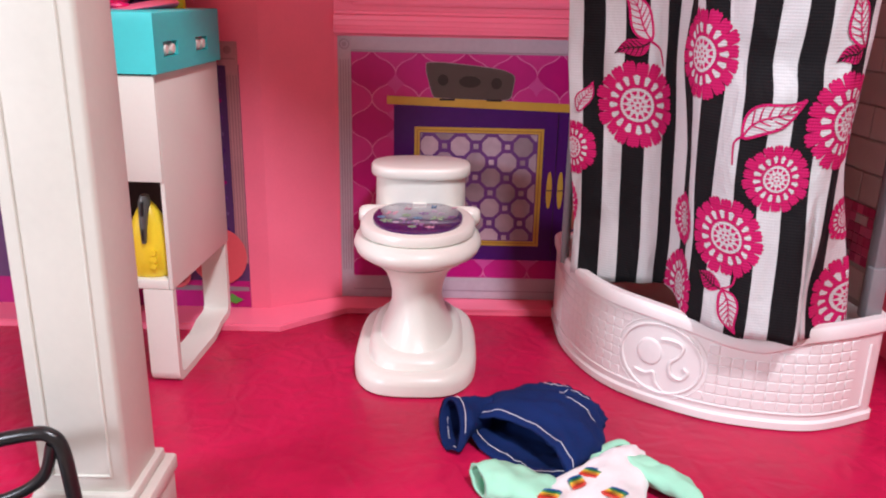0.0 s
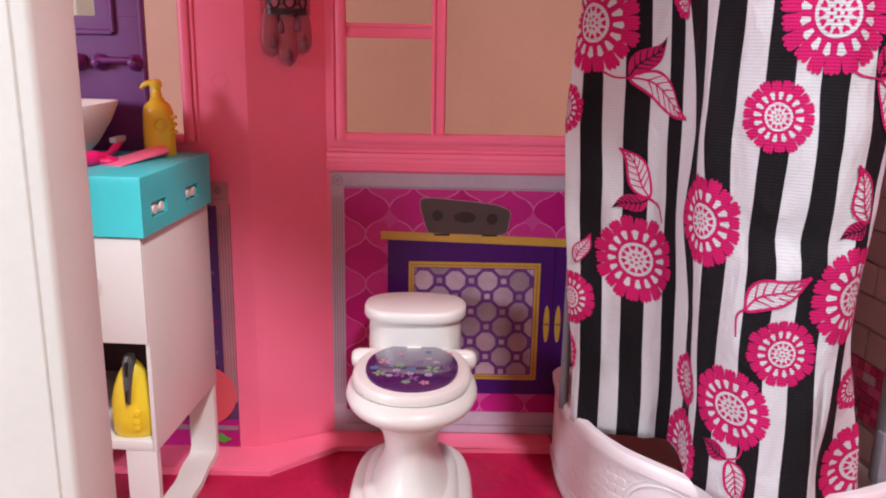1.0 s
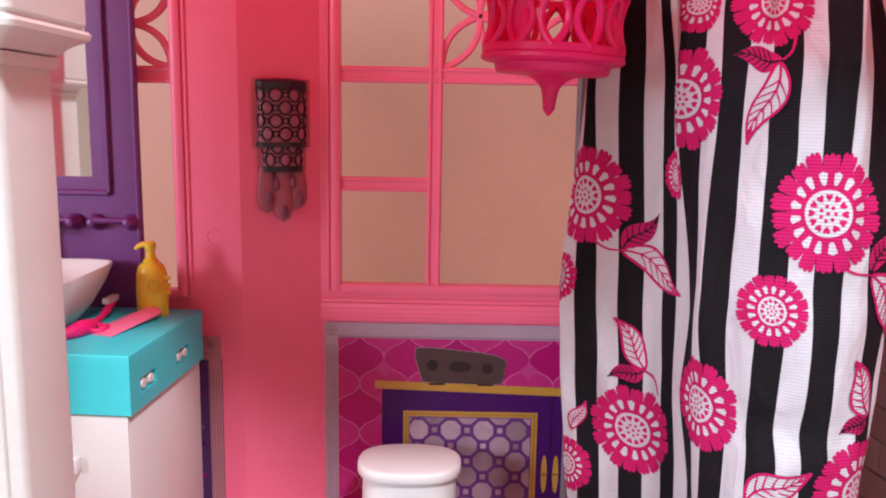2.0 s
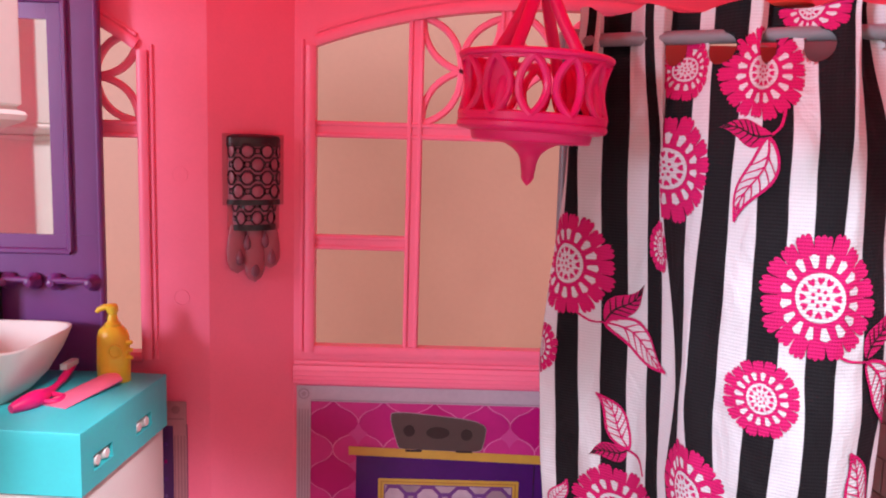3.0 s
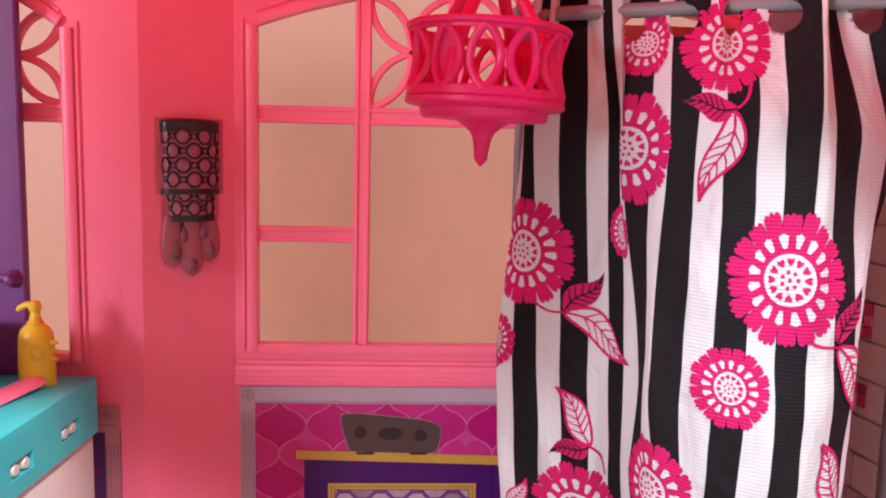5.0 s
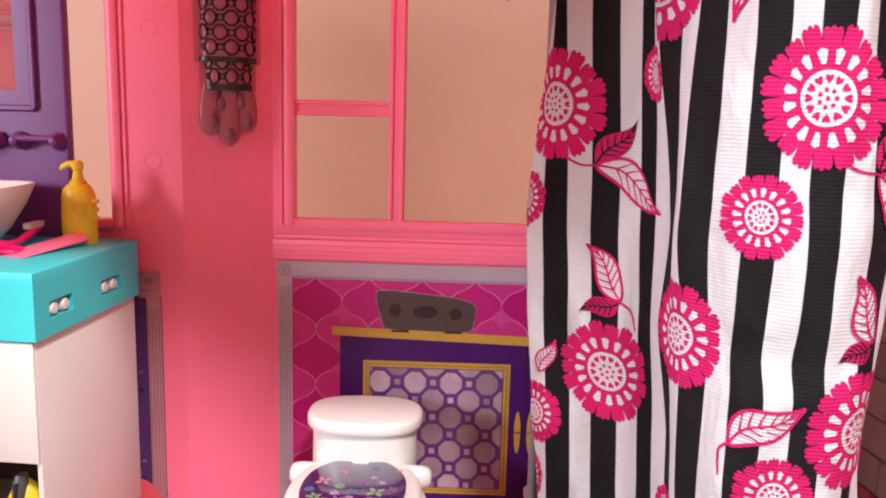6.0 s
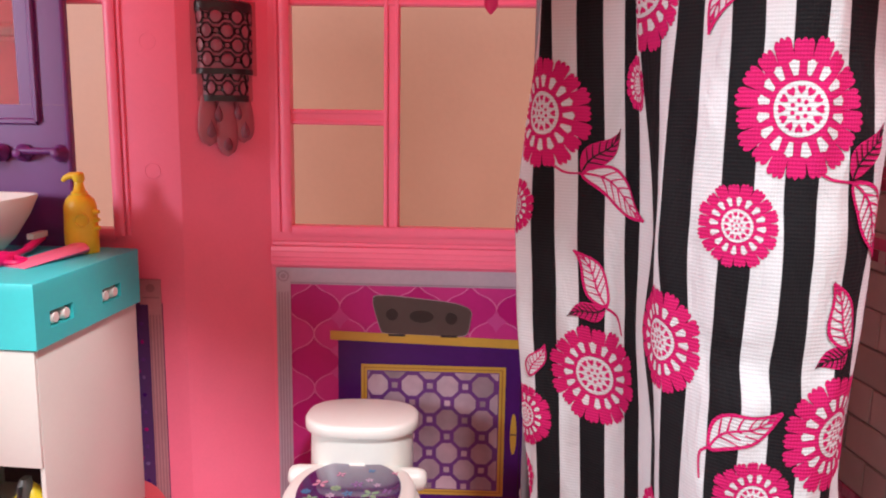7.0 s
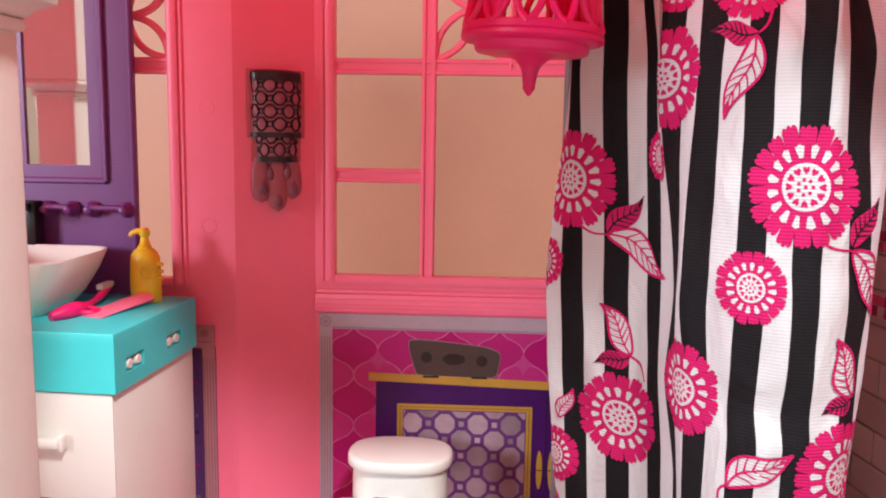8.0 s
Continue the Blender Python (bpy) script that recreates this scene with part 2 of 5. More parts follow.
    crease.inputs["Distortion"].default_value = 0.6
    l.new(stretch.outputs[0], crease.inputs["Vector"])
    cb = n.new("ShaderNodeBump")
    cb.inputs["Strength"].default_value, cb.inputs["Distance"].default_value = 0.75, 0.006
    l.new(crease.outputs[0], cb.inputs["Height"])
    l.new(n["Bump"].outputs["Normal"], cb.inputs["Normal"])
    l.new(cb.outputs["Normal"], b.inputs["Normal"])
    l.new(b.outputs["Normal"], p.inputs["Normal"])
    return m


CURTAIN = curtain_material()


# ---- mesh helpers ----
def finish(name, bm, material, smooth=True, angle=40):
    bmesh.ops.recalc_face_normals(bm, faces=bm.faces)
    me = bpy.data.meshes.new(name)
    if smooth:
        for f in bm.faces:
            f.smooth = True
        for e in bm.edges:
            if len(e.link_faces) == 2 and e.calc_face_angle(0) > radians(angle):
                e.smooth = False
    bm.to_mesh(me)
    bm.free()
    if material:
        me.materials.append(material)
    return me


def part(name, bm, material, parent=None, label="", smooth=True, angle=40):
    ob = new(name, finish(name, bm, material, smooth, angle))
    if parent:
        ob.parent = parent
    if label:
        ob["label"] = label
    return ob


def thing(name, label, category, group="", kind=""):
    return tagged(new(name), label, category, group, kind)


def join(*bms):
    out = bms[0]
    for b in bms[1:]:
        tmp = bpy.data.meshes.new("tmp")
        b.to_mesh(tmp)
        out.from_mesh(tmp)
        bpy.data.meshes.remove(tmp)
        b.free()
    return out


def box(x0, x1, y0, y1, z0, z1, bev=0.0, seg=2):
    bm = bmesh.new()
    bmesh.ops.create_cube(bm, size=1)
    for v in bm.verts:
        v.co = Vector(((x0 + x1) / 2 + v.co.x * (x1 - x0), (y0 + y1) / 2 + v.co.y * (y1 - y0), (z0 + z1) / 2 + v.co.z * (z1 - z0)))
    if bev:
        bmesh.ops.bevel(bm, geom=list(bm.edges), offset=bev, segments=seg, affect="EDGES", profile=0.5)
    return bm


def loft(rings, cap0=True, cap1=True, closed=True):
    bm = bmesh.new()
    rows = [[bm.verts.new(p) for p in r] for r in rings]
    n = len(rows[0])
    for a, b in zip(rows, rows[1:]):
        for i in range(n if closed else n - 1):
            j = (i + 1) % n
            bm.faces.new((a[i], a[j], b[j], b[i]))
    if cap0:
        bm.faces.new(rows[0][::-1])
    if cap1:
        bm.faces.new(rows[-1])
    return bm


def ring(cx, cy, z, rx, ry, n=40, power=2.0):
    """A level ring: an ellipse, or squarer with a higher power."""
    out = []
    for i in range(n):
        a = 2 * math.pi * i / n
        c, s = math.cos(a), math.sin(a)
        out.append(Vector((cx + rx * math.copysign(abs(c) ** (2 / power), c), cy + ry * math.copysign(abs(s) ** (2 / power), s), z)))
    return out


def lathe(cx, cy, profile, n=32):
    return loft([ring(cx, cy, z, max(r, 1e-5), max(r, 1e-5), n) for r, z in profile])


def tube(pts, r, n=10, closed=False, flat=1.0, up=Vector((0, 0, 1))):
    """A round bar along points; flat squeezes it along its own second axis. r: one radius or one a point."""
    pts = [Vector(p) for p in pts]
    rings = []
    m = len(pts)
    for i, p in enumerate(pts):
        a, b = (pts[(i - 1) % m], pts[(i + 1) % m]) if closed else (pts[max(i - 1, 0)], pts[min(i + 1, m - 1)])
        t = (b - a).normalized()
        s = t.cross(up)
        if s.length < 1e-4:
            s = t.cross(Vector((0, 1, 0)))
        s.normalize()
        q = s.cross(t)
        rad = r[i] if isinstance(r, (list, tuple)) else r
        rings.append([p + s * rad * math.cos(2 * math.pi * k / n) + q * rad * flat * math.sin(2 * math.pi * k / n) for k in range(n)])
    if closed:
        rings.append(rings[0])
        bm = loft(rings, False, False)
        bmesh.ops.remove_doubles(bm, verts=bm.verts, dist=1e-7)
        return bm
    return loft(rings)


def bar(pts, width, depth, y):
    """A flat moulded bar along points (x, z) of an upright plane; its front face at y, going back by depth."""
    rings = []
    for i, (x, z) in enumerate(pts):
        a, b = pts[max(i - 1, 0)], pts[min(i + 1, len(pts) - 1)]
        t = Vector((b[0] - a[0], b[1] - a[1])).normalized()
        s = Vector((-t.y, t.x)) * width / 2
        rings.append([Vector((x + s.x, y + depth, z + s.y)), Vector((x + s.x, y + depth * 0.3, z + s.y)), Vector((x + s.x * 0.55, y, z + s.y * 0.55)),
                      Vector((x - s.x * 0.55, y, z - s.y * 0.55)), Vector((x - s.x, y + depth * 0.3, z - s.y)), Vector((x - s.x, y + depth, z - s.y))])
    return loft(rings)


def prism(poly, y0, y1):
    """An upright plate: an outline of (x, z), from y0 back to y1."""
    return loft([[Vector((x, y0, z)) for x, z in poly], [Vector((x, y1, z)) for x, z in poly]])


def slab(poly, z0, z1):
    return loft([[Vector((x, y, z0)) for x, y in poly], [Vector((x, y, z1)) for x, y in poly]])


def catmull(pts, n):
    """A smooth line through points, n steps to each span."""
    pts = [Vector(p) for p in pts]
    out = []
    for i in range(len(pts) - 1):
        p0, p1, p2, p3 = pts[max(i - 1, 0)], pts[i], pts[i + 1], pts[min(i + 2, len(pts) - 1)]
        for k in range(n):
            t = k / n
            out.append(0.5 * (2 * p1 + (p2 - p0) * t + (2 * p0 - 5 * p1 + 4 * p2 - p3) * t * t + (3 * p1 - p0 - 3 * p2 + p3) * t ** 3))
    return out + [pts[-1]]


def arc_pts(a, b, bulge, n=12):
    """Points (x, z) on an arc from a to b that bulges to its left by that much."""
    a, b = Vector(a), Vector(b)
    s = Vector((-(b - a).y, (b - a).x)).normalized()
    return [tuple(a.lerp(b, i / n) + s * bulge * 4 * (i / n) * (1 - i / n)) for i in range(n + 1)]


# ---- the room round the toy house ----
tagged(part("wall_room_back", box(-2.2, 2.2, 0.6, 0.64, -0.6, 2.0), TAN), "tan painted room wall behind the toy house", "wall", kind="structure")
tagged(part("wall_room_front", box(-2.2, 2.2, -2.64, -2.6, -0.6, 2.0), ROOM), "pale painted wall of the room", "wall", kind="structure")
tagged(part("wall_room_west", box(-2.24, -2.2, -2.6, 0.6, -0.6, 2.0), ROOM), "pale painted wall of the room", "wall", kind="structure")
tagged(part("wall_room_east", box(2.2, 2.24, -2.6, 0.6, -0.6, 2.0), ROOM), "pale painted wall of the room", "wall", kind="structure")
tagged(part("ceiling_room", box(-2.24, 2.24, -2.64, 0.64, 2.0, 2.04), ROOM), "pale painted ceiling of the room", "ceiling", kind="structure")
tagged(part("floor_room", box(-2.24, 2.24, -2.64, 0.64, -0.64, -0.6), ROOM), "pale floor of the room", "floor", kind="structure")

# ---- the toy house: floor, walls, ceiling ----
CEIL = 0.525
tagged(part("floor", box(-0.6, 0.4, -0.45, 0.008, -0.014, 0.0, 0.002), FLOOR), "magenta plastic floor embossed like crazy paving", "floor", kind="structure")
apron = [(-0.6, -0.0665), (-0.126, -0.0665), (-0.079, -0.026), (0.092, -0.0245), (0.092, -0.0005), (-0.0865, -0.0005), (-0.1395, -0.0315), (-0.6, -0.0315)]
_b = slab(apron, 0.0002, 0.0055)
bmesh.ops.bevel(_b, geom=[e for e in _b.edges if all(v.co.z > 0.005 for v in e.verts)], offset=0.0012, segments=2, affect="EDGES")
tagged(part("baseboard", _b, PINK), "pink plastic ledge along the foot of the walls", "baseboard", kind="structure")


def arch(x, x0, z0, x1, z1):
    """The height of a shallow window arch at x, from its springing (x0, z0) to its crown (x1, z1)."""
    f = (x - x1) / (x0 - x1)
    return z1 - (z1 - z0) * abs(f) ** 2.2


def wall_with_window(name, x0, x1, w0, w1, sill, z_spring, z_crown, y, thick, label):
    """A wall of pink plastic from x0 to x1 with an arched opening from w0 to w1."""
    mid = (w0 + w1) / 2
    xs = [w0 + (w1 - w0) * i / 24 for i in range(25)]
    top = [(x, arch(x, w0, z_spring, mid, z_crown)) for x in xs]
    bm = prism([(x0, 0), (x1, 0), (x1, sill), (x0, sill)], y, y + thick)
    bm = join(bm, prism([(x0, sill), (w0, sill), (w0, CEIL), (x0, CEIL)], y, y + thick), prism([(w1, sill), (x1, sill), (x1, CEIL), (w1, CEIL)], y, y + thick))
    for (a, za), (b, zb) in zip(top, top[1:]):
        bm = join(bm, prism([(a, za), (b, zb), (b, CEIL), (a, CEIL)], y, y + thick))
    bmesh.ops.remove_doubles(bm, verts=bm.verts, dist=1e-6)
    return tagged(part(name, bm, PINK, smooth=False), label, "wall", kind="structure"), top


wall_window, TOP1 = wall_with_window("wall_window", -0.0885, 0.338, -0.0735, 0.2605, 0.2505, 0.4615, 0.4895, 0.0, 0.008, "pink plastic wall with an arched window and a printed panel below")
wall_left, TOP2 = wall_with_window("wall_left", -0.6, -0.14, -0.42, -0.1855, 0.2505, 0.452, 0.4895, -0.031, 0.008, "pink plastic wall with an arched window behind the vanity")
_b = slab([(-0.14, -0.031), (-0.0885, 0.0), (-0.0885, 0.008), (-0.14, -0.023)], 0, CEIL)
tagged(part("wall_diagonal", _b, PINK), "slanted pink plastic wall between the two windows", "wall", kind="structure")
tagged(part("wall_east", box(0.33, 0.338, -0.283, -0.0003, 0, CEIL - 0.0005), PINK), "pink plastic side wall beyond the shower", "wall", kind="structure")
# added panel: blocks the window's light and gives the curtain holes a shaded backing
tagged(part("shower_shade_panel", box(0.098, 0.3, -0.0105, -0.0045, 0.072, 0.468, 0.001), SHOWER_SHADE), "added dark coral panel that stands in for shade behind the shower", "wall", kind="structure")
# unseen, added ceiling; its oblique front edge sets the shadow line on the walls
tagged(part("ceiling", slab([(-0.61, 0.012), (-0.61, -0.2), (-0.14, -0.298), (0.0, -0.33), (0.4, -0.33), (0.4, 0.012)], CEIL, CEIL + 0.012), PINK_THIN), "unseen pink ceiling added to shade and redden the upper walls", "ceiling", kind="structure")
for _x, _z in ((-0.1585, 0.372), (-0.1585, 0.289)):
    part("mould_mark", tube([(_x + 0.0052 * math.cos(a * math.pi / 12), -0.0311, _z + 0.0052 * math.sin(a * math.pi / 12)) for a in range(24)], 0.00022, 6, True), PINK, wall_left)

# sill moulding under the big window
sill = thing("trim", "ribbed pink plastic sill moulding under the window", "sill", kind="structure")
part("moulding", box(-0.0885, 0.2999, -0.0042, 0.0, 0.2225, 0.2365, 0.0012), PINK, sill)
part("moulding", box(-0.087, 0.2999, -0.003, 0.0, 0.2366, 0.2395, 0.0008), PINK, sill)
for _z in (0.2255, 0.2285, 0.2325):
    part("rib", tube([(-0.0885, -0.0043, _z), (0.2999, -0.0043, _z)], 0.0005, 6), PINK, sill)


def rect(x0, x1, z0, z1):
    return [(x0, z0), (x1, z0), (x1, z1), (x0, z1)]


def window_bars(name, label, y, edge_top, w0, w1, sill_z, verticals, levels, cells, out):
    """The frame round an opening, its glazing bars and the leaf-shaped tracery of its top lights."""
    win = thing(name, label, "window", kind="structure")
    part("window_frame", bar([(w0 - out, sill_z - 0.0045)] + [(w0 - out, edge_top[0][1])], 0.007, 0.0035, y - 0.0034), PINK, win)
    part("window_frame", bar([(w1 + out, sill_z - 0.0045)] + [(w1 + out, edge_top[-1][1])], 0.007, 0.0035, y - 0.0034), PINK, win)
    part("window_frame", bar([(x, z + out) for x, z in edge_top], 0.007, 0.003, y - 0.0029), PINK, win)
    for x, (_, top_z) in ((w0 - out - 0.0058, edge_top[0]), (w1 + out + 0.0058, edge_top[-1])):
        part("outer_bead", bar([(x, sill_z - 0.0045), (x, top_z + 0.004)], 0.0022, 0.0016, y - 0.0015), PINK, win)
    part("outer_bead", bar([(x, z + out + 0.006) for x, z in edge_top], 0.0022, 0.0016, y - 0.0013), PINK, win)
    part("window_sill", bar([(w0, sill_z - 0.0035), (w1, sill_z - 0.0035)], 0.007, 0.003, y - 0.0029), PINK, win)
    for x, za, zb, w in verticals:
        part("glazing_bar", prism(rect(x - w / 2, x + w / 2, za, zb), y + 0.0005, y + 0.0065), PINK, win)
        for side in (-1, 1):
            part("glazing_bead", bar([(x + side * w * 0.34, za), (x + side * w * 0.34, zb)], w * 0.26, 0.0019, y - 0.0007), PINK, win)
    for z, xa, xb, w in levels:
        part("glazing_bar", prism(rect(xa, xb, z - w / 2, z + w / 2), y + 0.0008, y + 0.0064), PINK, win)
        for side in (-1, 1):
            part("glazing_bead", bar([(xa, z + side * w * 0.34), (xb, z + side * w * 0.34)], w * 0.26, 0.0019, y - 0.0005), PINK, win)
    for x0, x1, z0, z1 in cells:
        cx, cz = (x0 + x1) / 2, (z0 + z1) / 2
        for sx, sz in ((x0, z0), (x1, z0), (x0, z1), (x1, z1)):
            for bulge in (0.0085, -0.0085):
                part("tracery", bar(arc_pts((sx, sz), (cx, cz), bulge), 0.0048, 0.0042, y + 0.0012 + (0.0006 if bulge > 0 else 0)), PINK, win)
    return win


Z1 = {x: arch(x, -0.0735, 0.4615, 0.0935, 0.4895) for x in (-0.0045, 0.0575, 0.1275, 0.1905)}
window_bars("window_1", "arched pink plastic window with glazing bars and petal tracery", 0.0, TOP1, -0.0735, 0.2605, 0.2505,
            [(-0.0045, 0.2505, Z1[-0.0045], 0.0108), (0.0575, 0.405, Z1[0.0575], 0.008), (0.1275, 0.405, Z1[0.1275], 0.008), (0.1905, 0.2505, Z1[0.1905], 0.0095)],
            [(0.405, -0.0735, 0.2605, 0.0115), (0.3255, -0.0735, -0.0097, 0.0105), (0.3255, 0.1952, 0.2605, 0.0105)],
            [(0.0, 0.0535, 0.4105, 0.4835), (0.0615, 0.1235, 0.4105, 0.489), (0.1315, 0.186, 0.4105, 0.4835)], 0.0035)
window_bars("window_2", "arched pink plastic window with petal tracery behind the mirror", -0.031, TOP2, -0.42, -0.1855, 0.2505,
            [(-0.249, 0.2505, 0.478, 0.0095), (-0.3565, 0.2505, 0.478, 0.0095)], [(0.401, -0.42, -0.1855, 0.0115)],
            [(-0.244, -0.1855, 0.4065, 0.4635)], 0.0035)

# ---- the printed panel under the big window ----
panel = thing("wall_sticker", "printed panel of magenta ogee wallpaper, purple cabinet and grey radio", "sticker")


def plate(name, poly, y, material, label="", parent=panel):
    return part(name, prism(poly, y, y + 0.00025), material, parent, label, smooth=False)


def oval(cx, cz, rx, rz, n=28):
    return [(cx + rx * math.cos(2 * math.pi * i / n), cz + rz * math.sin(2 * math.pi * i / n)) for i in range(n)]


plate("wallpaper", rect(-0.0855, 0.14, 0.006, 0.2205), -0.0004, MAG_L, "pale pink wallpaper ground")
OW, OH = 0.037, 0.0405


def ogee(cx, cz, shrink):
    """An onion-shaped wallpaper motif, cut at the edges of the paper."""
    pts = []
    for side in (1, -1):
        for k in range(33):
            v = (k / 32 - 0.5) * side
            wv = math.cos(2 * math.pi * v)
            half = max(OW / 2 * (0.5 + 0.5 * math.copysign(abs(wv) ** 0.72, wv)) - shrink, 0.00004)
            pts.append((min(max(cx + side * half, -0.0755), 0.139), min(max(cz + v * (OH - 2 * shrink), 0.025), 0.2085)))
    wide = max(p[0] for p in pts) - min(p[0] for p in pts)
    high = max(p[1] for p in pts) - min(p[1] for p in pts)
    return pts if wide > 0.004 and high > 0.004 else None


for parity in (0, 1):
    for i in range(-1, 6):
        for j in range(-6, 3):
            cx, cz = -0.0593 + (i + parity * 0.5) * OW, 0.193 + (j + parity * 0.5) * OH
            pts = ogee(cx, cz, 0.00045)
            if pts:
                plate("motif", pts, -0.0007, MAG_S if parity else (MAG_M if i % 2 else MAG_D))
            # paler overlaps where the rows of motifs interlace
            if parity and -0.07 < cx < 0.13:
                for dz in (OH * 0.3, -OH * 0.3):
                    if 0.034 < cz + dz < 0.2:
                        plate("motif_overlap", [(cx + u * 0.0072, cz + dz + w * 0.0085) for u, w in ((1, 0), (0.3, 0.5), (0, 1), (-0.3, 0.5), (-1, 0), (-0.3, -0.5), (0, -1), (0.3, -0.5))], -0.0008, MAG_P)
plate("silver_border", rect(-0.0755, 0.14, 0.209, 0.2205), -0.0012, SILVER, "printed silver border")
plate("silver_border", rect(-0.0858, -0.0756, 0.006, 0.2205), -0.0012, SILVER)
plate("silver_border", rect(-0.0755, 0.14, 0.006, 0.0245), -0.0012, SILVER)
for i in range(4):
    plate("flute", rect(-0.0842 + i * 0.0021, -0.0833 + i * 0.0021, 0.03, 0.203), -0.0014, SILVER_D)
plate("flute", rect(-0.0755, 0.14, 0.2095, 0.2105), -0.0014, SILVER_D)
plate("flute", rect(-0.0755, 0.14, 0.0125, 0.0135), -0.0014, SILVER_D)
for i in range(3):
    plate("flute", oval(-0.0806, 0.2145, 0.0042 - i * 0.0012, 0.0042 - i * 0.0012, 16), -0.0013 - i * 0.0002, (SILVER_D, SILVER, SILVER_D)[i])
plate("printed_cabinet", rect(-0.042, 0.14, 0.041, 0.1685), -0.0010, PRINT_P, "printed purple cabinet")
plate("cabinet_top", [(-0.0475, 0.169), (0.14, 0.164), (0.14, 0.1705), (-0.0475, 0.1755)], -0.0013, GOLD, "printed gold cabinet top")
plate("gold_frame", rect(-0.0255, 0.078, 0.0535, 0.1515), -0.0012, GOLD, "printed gold door frame")
plate("gold_bevel", rect(-0.0236, 0.0762, 0.0555, 0.1495), -0.0013, GOLD_D)
plate("gold_bevel", rect(-0.0228, 0.0752, 0.0563, 0.1487), -0.00132, GOLD)
plate("lattice", rect(-0.0212, 0.0735, 0.0578, 0.1472), -0.0014, PRINT_P2, "printed violet octagon lattice")
OS = 0.01265
for i in range(-1, 9):
    for j in range(-1, 8):
        cx, cz = -0.014 + i * OS, 0.1365 - j * OS
        if (i + j) % 2 == 0:
            pts = [(cx + OS * 0.60 * math.cos(math.pi * (2 * k + 1) / 8) / math.cos(math.pi / 8), cz + OS * 0.60 * math.sin(math.pi * (2 * k + 1) / 8) / math.cos(math.pi / 8)) for k in range(8)]
        else:
            h = OS * 0.16
            pts = rect(cx - h, cx + h, cz - h, cz + h)
        pts = [(min(max(x, -0.0205), 0.0728), min(max(z, 0.0585), 0.1465)) for x, z in pts]
        if max(p[0] for p in pts) - min(p[0] for p in pts) > 0.001 and max(p[1] for p in pts) - min(p[1] for p in pts) > 0.001:
            plate("cell", pts, -0.0016, LILAC)
plate("door_gap", rect(0.0886, 0.0892, 0.045, 0.164), -0.0012, TAUPE_D)
for _x in (0.0845, 0.0935):
    plate("handle", oval(_x, 0.1015, 0.0023, 0.0155), -0.0013, GOLD, "printed gold handle")
    plate("handle_band", rect(_x - 0.0021, _x + 0.0021, 0.1009, 0.1019), -0.0015, TAUPE)


def rounded(poly, times=3):
    """Cuts the corners of a closed outline."""
    for _ in range(times):
        poly = [(a[0] * f + b[0] * (1 - f), a[1] * f + b[1] * (1 - f)) for a, b in zip(poly, poly[1:] + poly[:1]) for f in (0.82, 0.18)]
    return poly


RADIO = [(-0.0095, 0.1745), (0.0475, 0.1735), (0.0505, 0.177), (0.0535, 0.1965), (-0.0165, 0.203), (-0.017, 0.195), (-0.0115, 0.1768)]
plate("radio_edge", [(0.0182 + (x - 0.0182) * 1.014, 0.1875 + (z - 0.1875) * 1.045) for x, z in rounded(RADIO)], -0.0012, SILVER_D)
plate("printed_radio", rounded(RADIO), -0.0013, TAUPE, "printed grey-brown radio")
for _x in (0.0, 0.037):
    plate("radio_foot", rect(_x - 0.006, _x + 0.006, 0.1725, 0.1742), -0.0014, TAUPE_D)
plate("dial", oval(-0.0035, 0.1885, 0.0042, 0.0044), -0.0015, TAUPE_D)
plate("dial", oval(0.0175, 0.1875, 0.0085, 0.0045), -0.0015, TAUPE_D)
plate("dial", oval(0.0385, 0.1865, 0.0042, 0.0044), -0.0015, TAUPE_D)

# ---- the printed panel on the left wall ----
left_panel = thing("wall_sticker", "printed violet floral panel with silver pilaster behind the vanity", "sticker")
YL = -0.0314
PRINT_V = flat_print("printed_mauve", (0.09, 0.032, 0.12))
plate("print_ground", rect(-0.42, -0.156, 0.006, 0.2), YL, PRINT_V, parent=left_panel)
plate("print_ground", rect(-0.42, -0.156, 0.006, 0.0285), YL - 0.0003, MAG_M, parent=left_panel)
plate("print_band", [(-0.30, 0.02), (-0.157, 0.02), (-0.157, 0.0235), (-0.2, 0.024), (-0.30, 0.03)], YL - 0.0005, LILAC, parent=left_panel)
MARK = flat_print("printed_dusty_lilac", (0.2, 0.11, 0.24))
CORAL = flat_print("printed_coral", (0.7, 0.1, 0.12))
CORAL_S = flat_print("printed_deep_coral", (0.6, 0.05, 0.07))
for _x, _z, _r, _m in ((-0.1795, 0.0495, 0.0225, CORAL), (-0.221, 0.044, 0.02, CORAL_S), (-0.214, 0.034, 0.011, CORAL), (-0.255, 0.06, 0.02, CORAL_S)):
    plate("printed_ball", oval(_x, _z, _r, _r * 1.06), YL - 0.0017, _m, "printed coral ball", parent=left_panel)
plate("printed_leaf", [(-0.176, 0.012), (-0.171, 0.0185), (-0.167, 0.0155), (-0.162, 0.013), (-0.168, 0.0095)], YL - 0.0018, LEAFG, parent=left_panel)
for i in range(30):
    plate("printed_mark", oval(-0.171 - (i % 3) * 0.0035, 0.072 + i * 0.0042, 0.0012 + 0.0004 * (i % 2), 0.0015, 6), YL - 0.0004, (PRINT_P, PRINT_P2, MAG_D, PRINT_P2, MARK)[(i * 3) % 5], parent=left_panel)
plate("silver_pilaster", rect(-0.1655, -0.1562, 0.044, 0.199), YL - 0.0010, SILVER_P, "printed rosy silver pilaster", parent=left_panel)
